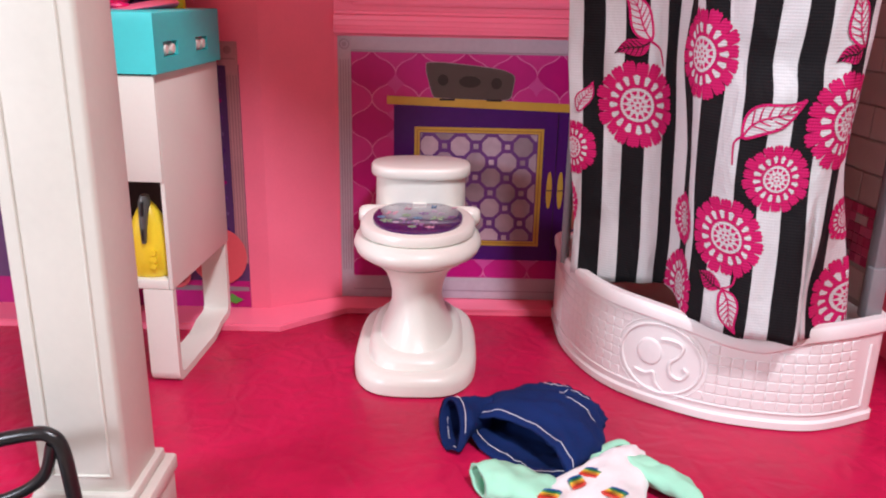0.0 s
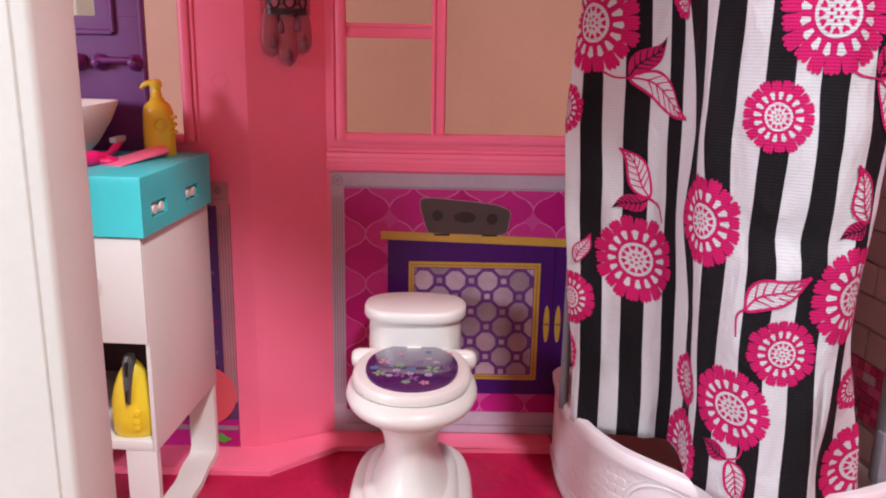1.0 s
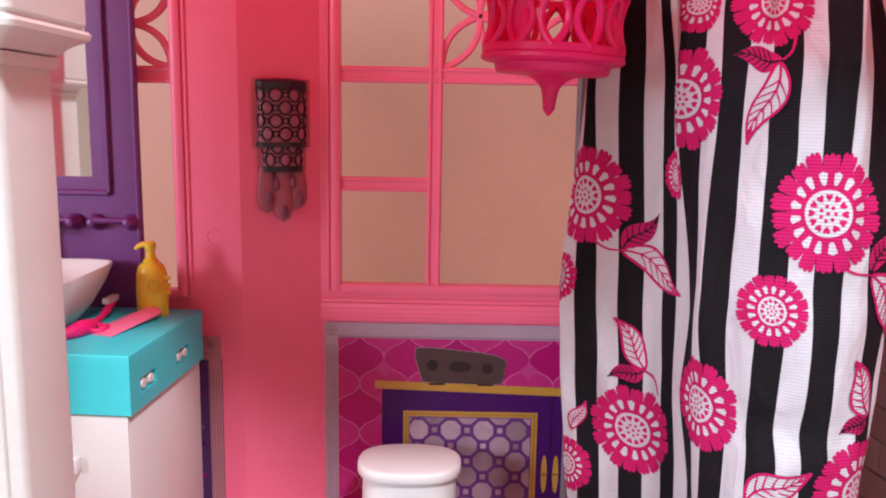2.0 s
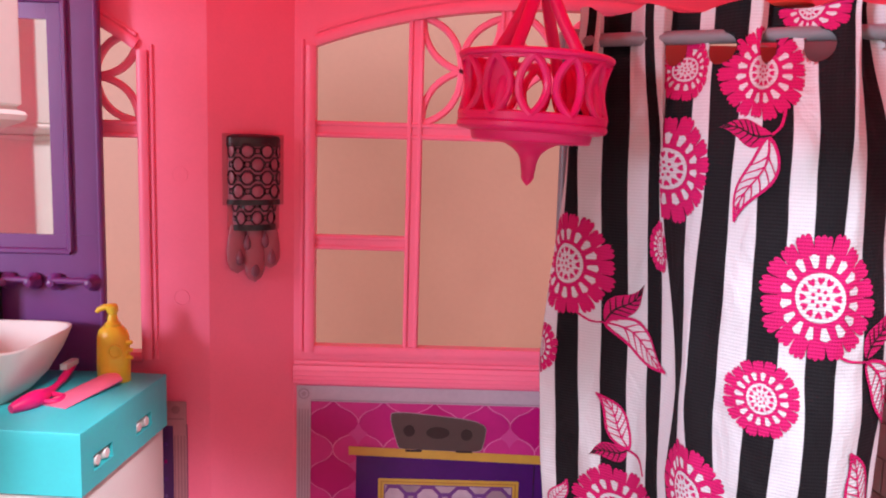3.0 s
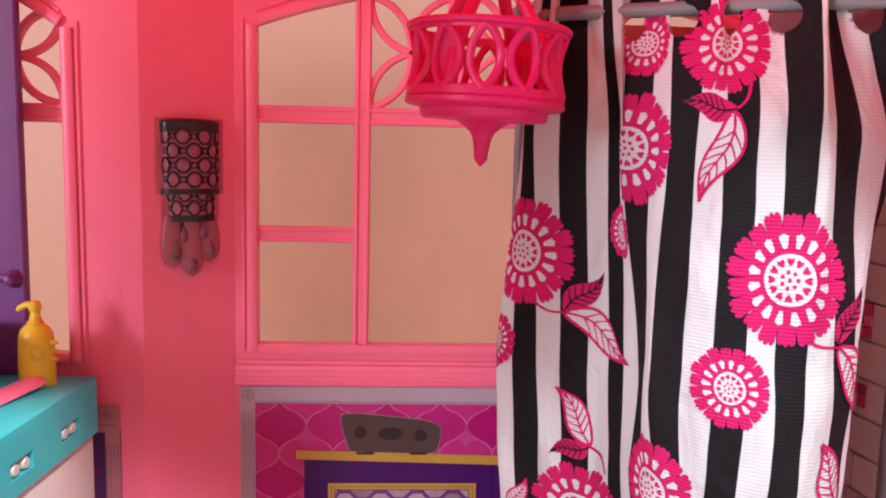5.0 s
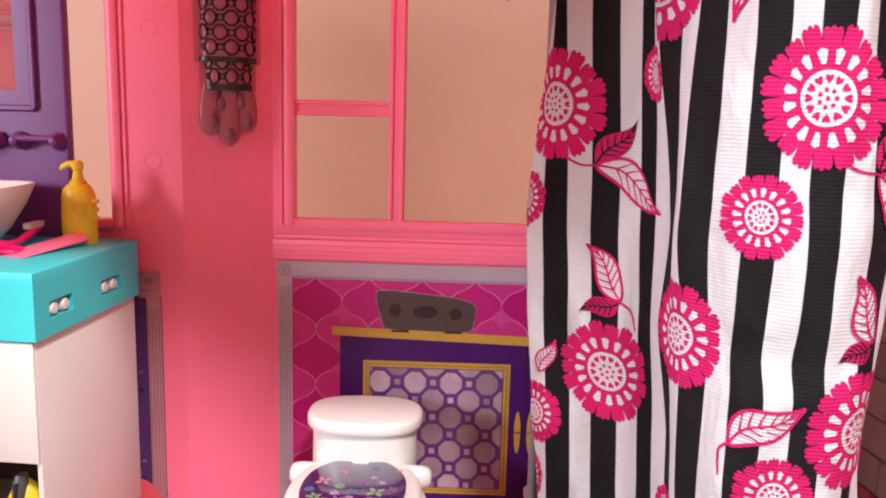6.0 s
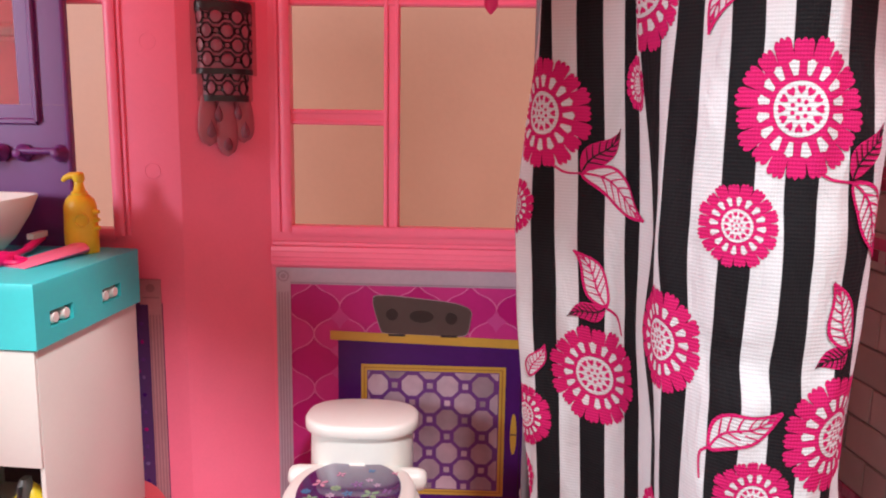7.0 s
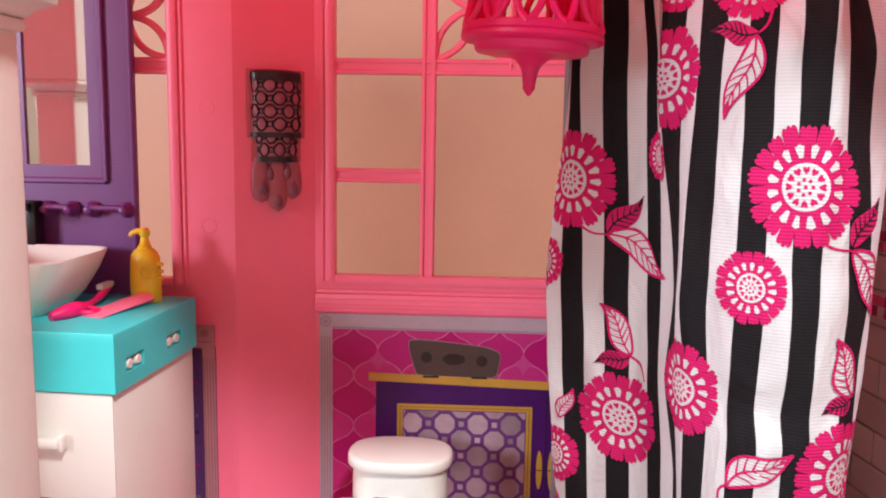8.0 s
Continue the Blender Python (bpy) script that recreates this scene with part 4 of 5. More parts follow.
def toy_iron():
    t = thing("toy_iron", "yellow toy iron with grey handle standing in the vanity niche", "toy iron")
    cx, cy, z0 = -0.1915, -0.1425, 0.0737
    part("body", loft([ring(cx, cy, z0 + z, rx, ry, 32, 2.2) for z, rx, ry in ((0, 0.012, 0.008), (0.002, 0.0136, 0.0094), (0.012, 0.0143, 0.0102), (0.024, 0.0136, 0.0098), (0.033, 0.0115, 0.0088), (0.04, 0.0088, 0.0072), (0.046, 0.0055, 0.0048), (0.0495, 0.0022, 0.0022))]), YELLOW, t)
    # the grey handle: a tapering strap down the front with a dark slot
    rows = []
    for f in (0.0, 0.12, 0.3, 0.5, 0.7, 0.88, 1.0):
        z = z0 + 0.054 - 0.03 * f
        w = 0.0036 * (1 - 0.62 * f) * (0.55 if f == 0 else 1.0)
        y = cy - 0.0035 - 0.0066 * math.sin(min(1.0, f + 0.12) * 1.45)
        rows.append([Vector((cx + u, y + v, z)) for u, v in ((-w, 0.004), (-w, -0.001), (-w * 0.6, -0.0022), (w * 0.6, -0.0022), (w, -0.001), (w, 0.004))])
    handle = part("handle", loft(rows), GUNMETAL, t, "dark grey iron handle", angle=50)
    part("slot", box(cx - 0.0009, cx + 0.0009, cy - 0.0105, cy - 0.006, z0 + 0.0415, z0 + 0.0505, 0.0003), BLACK, handle)
    part("slot", box(cx - 0.0007, cx + 0.0007, cy - 0.0128, cy - 0.009, z0 + 0.026, z0 + 0.0335, 0.0003), BLACK, handle)
    for k in range(3):
        part("knob", tube([(cx + 0.005, cy - 0.0085, z0 + 0.0085 + k * 0.0045), (cx + 0.005, cy - 0.0115, z0 + 0.0085 + k * 0.0045)], 0.0019 + 0.0004 * (k == 1), 10), YELLOW, t)


toy_iron()
_r = thing("toy_bottle", "small red toy bottle in the vanity niche", "bottle")
part("body", lathe(-0.222, -0.135, [(0.004, 0.0737), (0.0052, 0.0745), (0.0052, 0.09), (0.003, 0.094), (0.003, 0.1), (0.001, 0.101)], 18), HOTPINK, _r)


# ---- the white pillar and the black chair in front ----
def pillar(shift=0.0):
    p = thing("pillar", "cream white plastic pillar with panelled faces and stepped plinth", "pillar", "pillars of the open front")
    x0, x1, y0, y1 = -0.1795 + shift, -0.1395 + shift, -0.332, -0.2965
    part("shaft", box(x0, x1, y0, y1, 0.03, 0.4, 0.0025, 3), CREAM, p)
    for xa, xb in ((x0 + 0.0065, x0 + 0.0075), (x1 - 0.0075, x1 - 0.0065)):
        part("panel_bead", tube([(xa, y0 - 0.0001, 0.045), (xa, y0 - 0.0001, 0.375)], 0.0007, 8), CREAM, p)
    for z in (0.045, 0.375):
        part("panel_bead", tube([(x0 + 0.007, y0 - 0.0001, z), (x1 - 0.007, y0 - 0.0001, z)], 0.0007, 8), CREAM, p)
    part("plinth", box(x0 - 0.006, x1 + 0.006, y0 - 0.006, y1 + 0.006, 0.0, 0.0225, 0.0015), CREAM, p)
    part("plinth_step", box(x0 - 0.0075, x1 + 0.0075, y0 - 0.0075, y1 + 0.0075, 0.0226, 0.0315, 0.002), CREAM, p)
    part("plinth_step", box(x0 - 0.003, x1 + 0.003, y0 - 0.003, y1 + 0.003, 0.0316, 0.037, 0.0012), CREAM, p)
    mx, my, hx, hy = (x0 + x1) / 2, (y0 + y1) / 2, (x1 - x0) / 2, (y1 - y0) / 2

    def square(z, o):
        return ring(mx, my, z, hx + o, hy + o, 64, 24)
    part("necking", loft([square(z, o) for z, o in ((0.3898, 0.0002), (0.3902, 0.0018), (0.3922, 0.0026), (0.3942, 0.0022), (0.3946, 0.0002))]), CREAM, p)
    part("capital", loft([square(z, o) for z, o in ((0.3947, 0.0012), (0.3955, 0.003), (0.3972, 0.0042), (0.399, 0.0066), (0.4002, 0.0092), (0.4012, 0.0108), (0.403, 0.0112), (0.4042, 0.0104), (0.4046, 0.0088), (0.4058, 0.0088), (0.4066, 0.0098), (CEIL - 0.001, 0.0098))]), CREAM, p)


pillar()
pillar(-0.237)


def black_chair():
    c = thing("toy_chair", "black plastic toy chair with bent tube back", "chair")
    y = -0.352
    part("back_hoop", tube(catmull([(-0.232, y, 0.066), (-0.2, y, 0.0705), (-0.17, y, 0.0775), (-0.1605, y, 0.077), (-0.1565, y, 0.07), (-0.1545, y, 0.05), (-0.152, y, 0.02), (-0.151, y, 0.0)], 6), 0.0031, 12), BLACK, c)
    part("back_curve", tube(catmull([(-0.1605, y, 0.0735), (-0.166, y, 0.058), (-0.18, y, 0.048), (-0.2, y, 0.042), (-0.232, y, 0.04)], 6), 0.0026, 12), BLACK, c)
    part("leg", tube([(-0.232, y, 0.0), (-0.232, y, 0.067)], 0.003, 10), BLACK, c)
    part("seat", box(-0.232, -0.154, y - 0.062, y + 0.002, 0.03, 0.0335, 0.0015), BLACK, c)
    for x in (-0.23, -0.156):
        part("leg", tube([(x, y - 0.06, 0.0), (x, y - 0.06, 0.031)], 0.0028, 10), BLACK, c)


black_chair()


# ---- chandelier ----
def chandelier():
    c = thing("chandelier", "hot pink plastic chandelier with pierced drum and pointed finial", "chandelier")
    cx, cy = 0.0648, -0.151

    def hoop(z0, z1, r0, r1):
        return loft([ring(cx, cy, z, r, r, 56) for z, r in ((z0, r0), (z0, r1), (z1, r1), (z1, r0), (z0, r0))], False, False)
    part("rim", tube([(cx + 0.0378 * math.cos(2 * math.pi * k / 56), cy + 0.0378 * math.sin(2 * math.pi * k / 56), 0.441) for k in range(56)], 0.0017, 10, True), HOTPINK, c)
    part("rim", hoop(0.4378, 0.442, 0.0348, 0.0374), HOTPINK, c)
    part("lower_rim", loft([ring(cx, cy, z, r, r, 56) for z, r in ((0.4135, 0.0335), (0.4132, 0.0368), (0.4125, 0.0378), (0.4092, 0.0382), (0.4085, 0.0376), (0.4078, 0.0384), (0.4058, 0.0384), (0.4048, 0.0374), (0.4042, 0.0345),
                                                                         (0.4036, 0.0312), (0.3998, 0.0304), (0.399, 0.0294), (0.3986, 0.02))]), HOTPINK, c)
    part("finial", lathe(cx, cy, [(0.019, 0.3992), (0.0131, 0.398), (0.0087, 0.3955), (0.0062, 0.3932), (0.0049, 0.3909), (0.0041, 0.3876), (0.0037, 0.3846), (0.0033, 0.3825), (0.0035, 0.381), (0.0022, 0.3788), (0.0004, 0.3768)], 28), HOTPINK, c)
    n = 12
    for k in range(n):
        a0 = 2 * math.pi * (k + 0.753) / n
        for side in (1, -1):
            pts = []
            for i in range(15):
                f = i / 14
                rad = 0.0366 - 0.0026 * math.sin(math.pi * f)
                a = a0 + side * (math.pi / n) * 0.76 * math.sin(math.pi * f) ** 0.8
                pts.append((cx + rad * math.cos(a), cy + rad * math.sin(a), 0.4115 + 0.0278 * f))
            part("drum_bar", tube(pts, 0.002, 8, up=Vector((math.cos(a0), math.sin(a0), 0))), HOTPINK, c)
        if k % 3 == 1:
            rows = []
            for f in (0.04, 0.15, 0.3, 0.5, 0.7, 0.85, 0.96):
                rad = 0.0362 - 0.0026 * math.sin(math.pi * f)
                w = (math.pi / n) * 0.74 * math.sin(math.pi * f) ** 0.8
                rows.append([Vector((cx + (rad + e) * math.cos(a0 + w * q), cy + (rad + e) * math.sin(a0 + w * q), 0.4115 + 0.0278 * f)) for q, e in ((-1, 0), (0, 0), (1, 0), (1, -0.0012), (0, -0.0012), (-1, -0.0012))])
            part("drum_panel", loft(rows), HOTPINK, c)
    for k in range(4):
        a = math.pi / 2 * k - 0.574
        pts = catmull([(cx + q * math.cos(a), cy + q * math.sin(a), z) for q, z in ((0.0345, 0.413), (0.0315, 0.427), (0.0232, 0.443), (0.0122, 0.461), (0.005, 0.4765), (0.0025, 0.493))], 6)
        part("strap", tube(pts, 0.0032, 12), HOTPINK, c)
    part("stem", tube([(cx, cy, 0.489), (cx, cy, CEIL + 0.003)], 0.0045, 12), HOTPINK, c)
    # it hangs a little out of plumb
    c.matrix_basis = Matrix.Translation((cx, cy, CEIL)) @ Matrix.Rotation(radians(2.2), 4, "Y") @ Matrix.Translation((-cx, -cy, -CEIL))


chandelier()


# ---- shower curtain ----
# plan of the cloth at several heights; one entry to each stripe's edge
CLOTH_Y = (-0.100, -0.105, -0.111, -0.118, -0.128, -0.133, -0.139, -0.152, -0.166, -0.178, -0.190, -0.202, -0.211, -0.215, -0.217, -0.212, -0.203, -0.190, -0.178)
CLOTH_Y_HEM = CLOTH_Y[:15] + (-0.207, -0.196, -0.188, -0.183)
CLOTH_LOW = (0.0905, 0.0945, 0.107, 0.1185, 0.1305, 0.1405, 0.147, 0.1505, 0.15, 0.1505, 0.156, 0.1665, 0.175, 0.1873, 0.2012, 0.2105, 0.2215, 0.2395, 0.243)
CLOTH_KNEE = (0.0835, 0.091, 0.104, 0.115, 0.1275, 0.1375, 0.144, 0.148, 0.147, 0.1465, 0.1535, 0.161, 0.172, 0.1845, 0.1965, 0.2095, 0.2175, 0.2265, 0.2255)
CLOTH_FOLD = (0.0785, 0.0875, 0.1, 0.112, 0.1245, 0.1345, 0.139, 0.1405, 0.1418, 0.145, 0.1535, 0.161, 0.1715, 0.183, 0.195, 0.2105, 0.2212, 0.2292, 0.2275)
CLOTH_MID = (0.0765, 0.085, 0.0975, 0.1095, 0.1225, 0.132, 0.1385, 0.143, 0.1412, 0.1395, 0.15, 0.16, 0.171, 0.183, 0.195, 0.211, 0.2245, 0.2315, 0.231)
CLOTH_HIGH = (0.088, 0.0868, 0.0915, 0.104, 0.116, 0.126, 0.1308, 0.1312, 0.138, 0.1425, 0.151, 0.159, 0.17, 0.18, 0.193, 0.202, 0.2175, 0.2375, 0.2495)
CLOTH_TOP = (0.088, 0.0925, 0.0965, 0.1012, 0.1151, 0.1196, 0.1235, 0.1339, 0.1477, 0.1544, 0.1667, 0.1765, 0.188, 0.198, 0.2088, 0.2112, 0.2172, 0.2278, 0.238)
CLOTH_Z = (0.05, 0.10, 0.165, 0.224, 0.272, 0.395, 0.467, 0.485)
ROD_Z = 0.4555


def rod_y(x):
    return -0.112 - (x - 0.088) * 0.493


WEAVE = ((2.9, 4.6), (6.9, 9.4), (10.9, 13.2), (15.1, 17.4))  # stretches of cloth that pass behind the rod


def cubic(p0, p1, p2, p3, t):
    return 0.5 * (2 * p1 + (p2 - p0) * t + (2 * p0 - 5 * p1 + 4 * p2 - p3) * t * t + (3 * p1 - p0 - 3 * p2 + p3) * t ** 3)


def along(row, k):
    i = min(int(k), len(row) - 2)
    return cubic(row[max(i - 1, 0)], row[i], row[i + 1], row[min(i + 2, len(row) - 1)], k - i)


def cloth(k, z):
    """The place of the cloth at stripe coordinate k and height z."""
    k = min(max(k, 0.0), 18.0)
    xt = along(CLOTH_TOP, k)
    behind = -1.0
    for a, b in WEAVE:
        behind = max(behind, min(1.0, (k - a) / 0.35, (b - k) / 0.35))
    yt = rod_y(xt) + 0.0052 * behind
    ym, yl = along(CLOTH_Y, k), along(CLOTH_Y_HEM, k)
    yh = ym + (0.004 * (1 - k) if k < 1 else 0.0) + 0.0125 * math.exp(-((k - 7.0) / 0.55) ** 2)
    low = along(CLOTH_LOW, k)
    xs = (low + 0.0055 * min(1.0, max(0.0, (k - 14) / 2)), low, along(CLOTH_KNEE, k), along(CLOTH_FOLD, k), along(CLOTH_MID, k), along(CLOTH_HIGH, k), xt, xt)
    ys = (yl, yl, ym, ym, ym, yh, yt, yt)
    i = max(j for j in range(len(CLOTH_Z) - 1) if CLOTH_Z[j] <= max(z, 0.05))
    t = min(1.0, (z - CLOTH_Z[i]) / (CLOTH_Z[i + 1] - CLOTH_Z[i]))
    s = t * t * (3 - 2 * t) * 0.5 + t * 0.5
    x, y = xs[i] + (xs[i + 1] - xs[i]) * s, ys[i] + (ys[i + 1] - ys[i]) * s
    y += 0.0032 * math.exp(-(((k - 12.4) / 1.6) ** 2 + ((z - 0.222) / 0.01) ** 2)) - 0.003 * math.exp(-(((k - 12.6) / 1.8) ** 2 + ((z - 0.207) / 0.01) ** 2))
    y += 0.006 * math.exp(-((k - 14.45) / 0.13) ** 2) * max(0.0, min(1.0, (0.155 - z) / 0.04))
    y += 0.0009 * math.sin(k * 2.3 + z * 31) * math.sin(z * 23 + k) + 0.0004 * math.sin(k * 5.1 - z * 70)
    y += 0.003 * noise.noise(Vector((k * 0.42, z * 24, 3.0))) + 0.0007 * noise.noise(Vector((k * 1.1, z * 60, 7.0)))
    return x, y


def cloth_point(k, z, lift=0.0):
    x, y = cloth(k, z)
    p = Vector((x, y, z))
    if not lift:
        return p
    a, b = cloth(k - 0.08, z), cloth(k + 0.08, z)
    c, d = cloth(k, z - 0.002), cloth(k, z + 0.002)
    n = Vector((b[0] - a[0], b[1] - a[1], 0)).cross(Vector((d[0] - c[0], d[1] - c[1], 0.004)))
    return p + n.normalized() * (lift + 0.0002)


def hem(k):
    return 0.0655 + 0.007 * math.exp(-((k - 5.6) / 1.6) ** 2) - 0.004 * max(0.0, min(1.0, (k - 14.6) / 1.2)) + 0.001 * math.sin(k * 2.1)


def head(k):
    return 0.4708 + 0.0022 * math.sin(k * 1.35 + 0.6)


STRIPE = 0.0141
HOLES = ((7.2, 0.4495), (9.2, 0.449), (11.05, 0.449), (12.95, 0.449), (17.0, 0.4495))  # where the rail passes through the cloth


def in_hole(k, z):
    return z > 0.43 and any(((k - hk) / 0.44) ** 2 + ((z - hz) / 0.0085) ** 2 < 0.98 for hk, hz in HOLES)


def shower_curtain():
    c = thing("shower_curtain", "black and white striped cloth shower curtain printed with pink flowers", "curtain")
    bm = bmesh.new()
    uvl = bm.loops.layers.uv.new("UVMap")
    ks = [18 * i / 216 for i in range(217)]
    fs = [0.9 * (i / 70) for i in range(70)] + [0.9 + 0.1 * i / 46 for i in range(47)]
    def rounded_hole(k, z):
        """Moves a point near the edge of a ring hole on to that edge."""
        for hk, hz in HOLES:
            u, v = (k - hk) / 0.44, (z - hz) / 0.0085
            d = math.hypot(u, v)
            if 0.78 < d < 1.2:
                return hk + u / d * 0.44, hz + v / d * 0.0085
        return k, z

    spots = [[rounded_hole(k, hem(k) + (head(k) - hem(k)) * f) for f in fs] for k in ks]
    grid = [[bm.verts.new(cloth_point(*p)) for p in col] for col in spots]
    for i in range(len(ks) - 1):
        for j in range(len(fs) - 1):
            four = (spots[i][j], spots[i + 1][j], spots[i + 1][j + 1], spots[i][j + 1])
            if in_hole(sum(p[0] for p in four) / 4, sum(p[1] for p in four) / 4):
                continue
            f = bm.faces.new((grid[i][j], grid[i + 1][j], grid[i + 1][j + 1], grid[i][j + 1]))
            for lp, (a, b) in zip(f.loops, ((i, j), (i + 1, j), (i + 1, j + 1), (i, j + 1))):
                lp[uvl].uv = spots[a][b]
    sheet = part("cloth", bm, CURTAIN, c, smooth=True, angle=180)
    so = sheet.modifiers.new("thickness", "SOLIDIFY")
    so.thickness, so.offset = 0.0002, 0.0

    def mapped(k0, z0, pts, lift):
        return [cloth_point(k0 + u / STRIPE, z0 + v, lift) for u, v in pts]

    def add_poly(b, k0, z0, pts, lift):
        b.faces.new([b.verts.new(p) for p in mapped(k0, z0, pts, lift)])

    limit = [0.02]

    def inside(k0, z0, u, v):
        k, z = k0 + u / STRIPE, z0 + v
        return limit[0] < k < 17.9 and hem(k) + 0.0003 < z < head(k) - 0.0003 and not in_hole(k, z)

    def disc(b, k0, z0, edge, lift, r0=0.0, rings=5):
        n = len(edge)
        rows = []
        for q in range(rings + 1):
            f = r0 + (1 - r0) * q / rings
            rows.append([(u * f, v * f) for u, v in edge])
        vs = [[b.verts.new(p) for p in mapped(k0, z0, row, lift)] for row in rows]
        for q in range(rings):
            for i in range(n):
                j = (i + 1) % n
                if all(inside(k0, z0, *rows[a][m]) for a, m in ((q, i), (q, j), (q + 1, i), (q + 1, j))):
                    if q == 0 and r0 == 0:
                        b.faces.new((vs[0][i], vs[1][i], vs[1][j]))
                    else:
                        b.faces.new((vs[q][i], vs[q + 1][i], vs[q + 1][j], vs[q][j]))

    def radial(b, k0, z0, an, shape, lift):
        """A small piece given by (along the radius, across it)."""
        pts = [(rr * math.cos(an) - w * math.sin(an), rr * math.sin(an) + w * math.cos(an)) for rr, w in shape]
        if all(inside(k0, z0, *p) for p in pts):
            add_poly(b, k0, z0, pts, lift)

    def flower(k0, z0, r, turn, kmin=0.02):
        limit[0] = kmin
        petals = 18
        edge = []
        teeth = ((0.0, 0.73), (0.055, 0.92), (0.13, 0.965), (0.22, 0.985), (0.29, 0.975), (0.35, 0.945), (0.43, 0.985), (0.5, 1.0), (0.57, 0.985), (0.65, 0.945), (0.71, 0.975), (0.78, 0.985), (0.87, 0.965), (0.945, 0.92))
        for i in range(petals):
            wide = 1 + 0.03 * math.sin(i * 2.7 + turn * 9)
            for ph, rr in teeth:
                a = 2 * math.pi * (i + ph) / petals + turn
                edge.append((r * rr * wide * math.cos(a), r * rr * wide * math.sin(a)))
        b = bmesh.new()
        disc(b, k0, z0, edge, 0.00022, 0.0, 10)
        fl = part("printed_flower", b, CLOTHP, c, "printed pink flower", smooth=True, angle=180)
        b = bmesh.new()
        m = 16
        for i in range(m):
            a = 2 * math.pi * (i + 0.5) / m + turn
            w = r * 0.062
            radial(b, k0, z0, a, [(r * 0.465, -w * 0.4), (r * 0.48, -w * 0.55), (r * 0.57, -w * 0.9), (r * 0.65, -w * 1.15), (r * 0.655, -w * 0.6), (r * 0.675, -w * 0.4), (r * 0.68, 0), (r * 0.675, w * 0.4), (r * 0.655, w * 0.6), (r * 0.65, w * 1.15), (r * 0.57, w * 0.9), (r * 0.48, w * 0.55), (r * 0.465, w * 0.4)], 0.0005)
        circle = [(r * 0.385 * math.cos(2 * math.pi * i / 48), r * 0.385 * math.sin(2 * math.pi * i / 48)) for i in range(48)]
        disc(b, k0, z0, circle, 0.0005, 0.0, 4)
        if b.faces:
            part("white_petals", b, CLOTHW, fl, smooth=True, angle=180)
        else:
            b.free()
        b = bmesh.new()
        for rad, cnt, size in ((0.0, 1, 0.034), (0.12, 7, 0.034)):
            for i in range(cnt):
                a = 2 * math.pi * i / cnt + turn
                dot = [(r * rad * math.cos(a) + r * size * math.cos(q * math.pi / 3), r * rad * math.sin(a) + r * size * math.sin(q * math.pi / 3)) for q in range(6)]
                if all(inside(k0, z0, *p) for p in dot):
                    add_poly(b, k0, z0, dot, 0.00068)
        for i in range(12):
            radial(b, k0, z0, 2 * math.pi * i / 12 + turn, [(r * 0.2, 0), (r * 0.255, -r * 0.045), (r * 0.3, -r * 0.058), (r * 0.325, -r * 0.035), (r * 0.305, 0), (r * 0.325, r * 0.035), (r * 0.3, r * 0.058), (r * 0.255, r * 0.045)], 0.00068)
        if b.faces:
            part("pink_dots", b, CLOTHP, fl, smooth=False)
        else:
            b.free()

    flowers = ((13.3, 0.3335, 0.0295), (11.55, 0.284, 0.0183), (3.65, 0.188, 0.0279), (10.75, 0.1235, 0.0234), (1.45, 0.3305, 0.0302), (8.8, 0.224, 0.0258), (12.65, 0.161, 0.0193), (15.35, 0.1925, 0.027),
               (0.4, 0.1565, 0.0185), (7.6, 0.0795, 0.0237), (7.5, 0.1235, 0.0165), (17.1, 0.0845, 0.0265), (6.1, 0.3455, 0.0139), (7.18, 0.3875, 0.0278, 6.75), (7.7, 0.4385, 0.0165, 6.7), (10.9, 0.4355, 0.0238), (12.65, 0.4685, 0.0165),
               (0.0, 0.279, 0.016), (-0.4, 0.1175, 0.0165), (16.75, 0.1345, 0.0135), (16.9, 0.2, 0.015))
    for i, (k, z, r, *low) in enumerate(flowers):
        flower(k, z, r, 0.13 * i, *low)
    limit[0] = 0.02

    def strip(b, k0, z0, pts, w0, w1, lift):
        """A drawn line through (u, v) points, tapering from w0 to w1."""
        rows = []
        for i, (u, v) in enumerate(pts):
            p, q = pts[max(i - 1, 0)], pts[min(i + 1, len(pts) - 1)]
            t = Vector((q[0] - p[0], q[1] - p[1]))
            t = t.normalized() if t.length else Vector((1, 0))
            w = (w0 + (w1 - w0) * i / (len(pts) - 1)) / 2
            rows.append(((u - t.y * w, v + t.x * w), (u + t.y * w, v - t.x * w)))
        for (a, a2), (e, e2) in zip(rows, rows[1:]):
            if all(inside(k0, z0, *p) for p in (a, a2, e, e2)):
                add_poly(b, k0, z0, [a, a2, e2, e], lift)

    def leaf(k0, z0, k1, z1, width, filled, bend=0.0):
        """A pointed leaf from its base to its tip: a filled one, or a pale one with veins drawn in pink."""
        L = Vector(((k1 - k0) * STRIPE, z1 - z0))
        n = Vector((-L.y, L.x)).normalized()

        def at(f, s):
            half = width * math.sin(math.pi * min(f, 1) ** 0.8) ** (0.85 if f < 0.42 else 1.3) if 0 < f < 1 else 0.0
            p = L * f + n * (s * half + bend * math.sin(math.pi * f) + 0.05 * L.length * math.sin(2 * math.pi * f))
            return p.x, p.y
        N = 24
        b = bmesh.new()
        for i in range(N):
            for s0, s1 in ((-1, -0.66), (-0.66, -0.33), (-0.33, 0), (0, 0.33), (0.33, 0.66), (0.66, 1)):
                q = [at(i / N, s0), at((i + 1) / N, s0), at((i + 1) / N, s1), at(i / N, s1)]
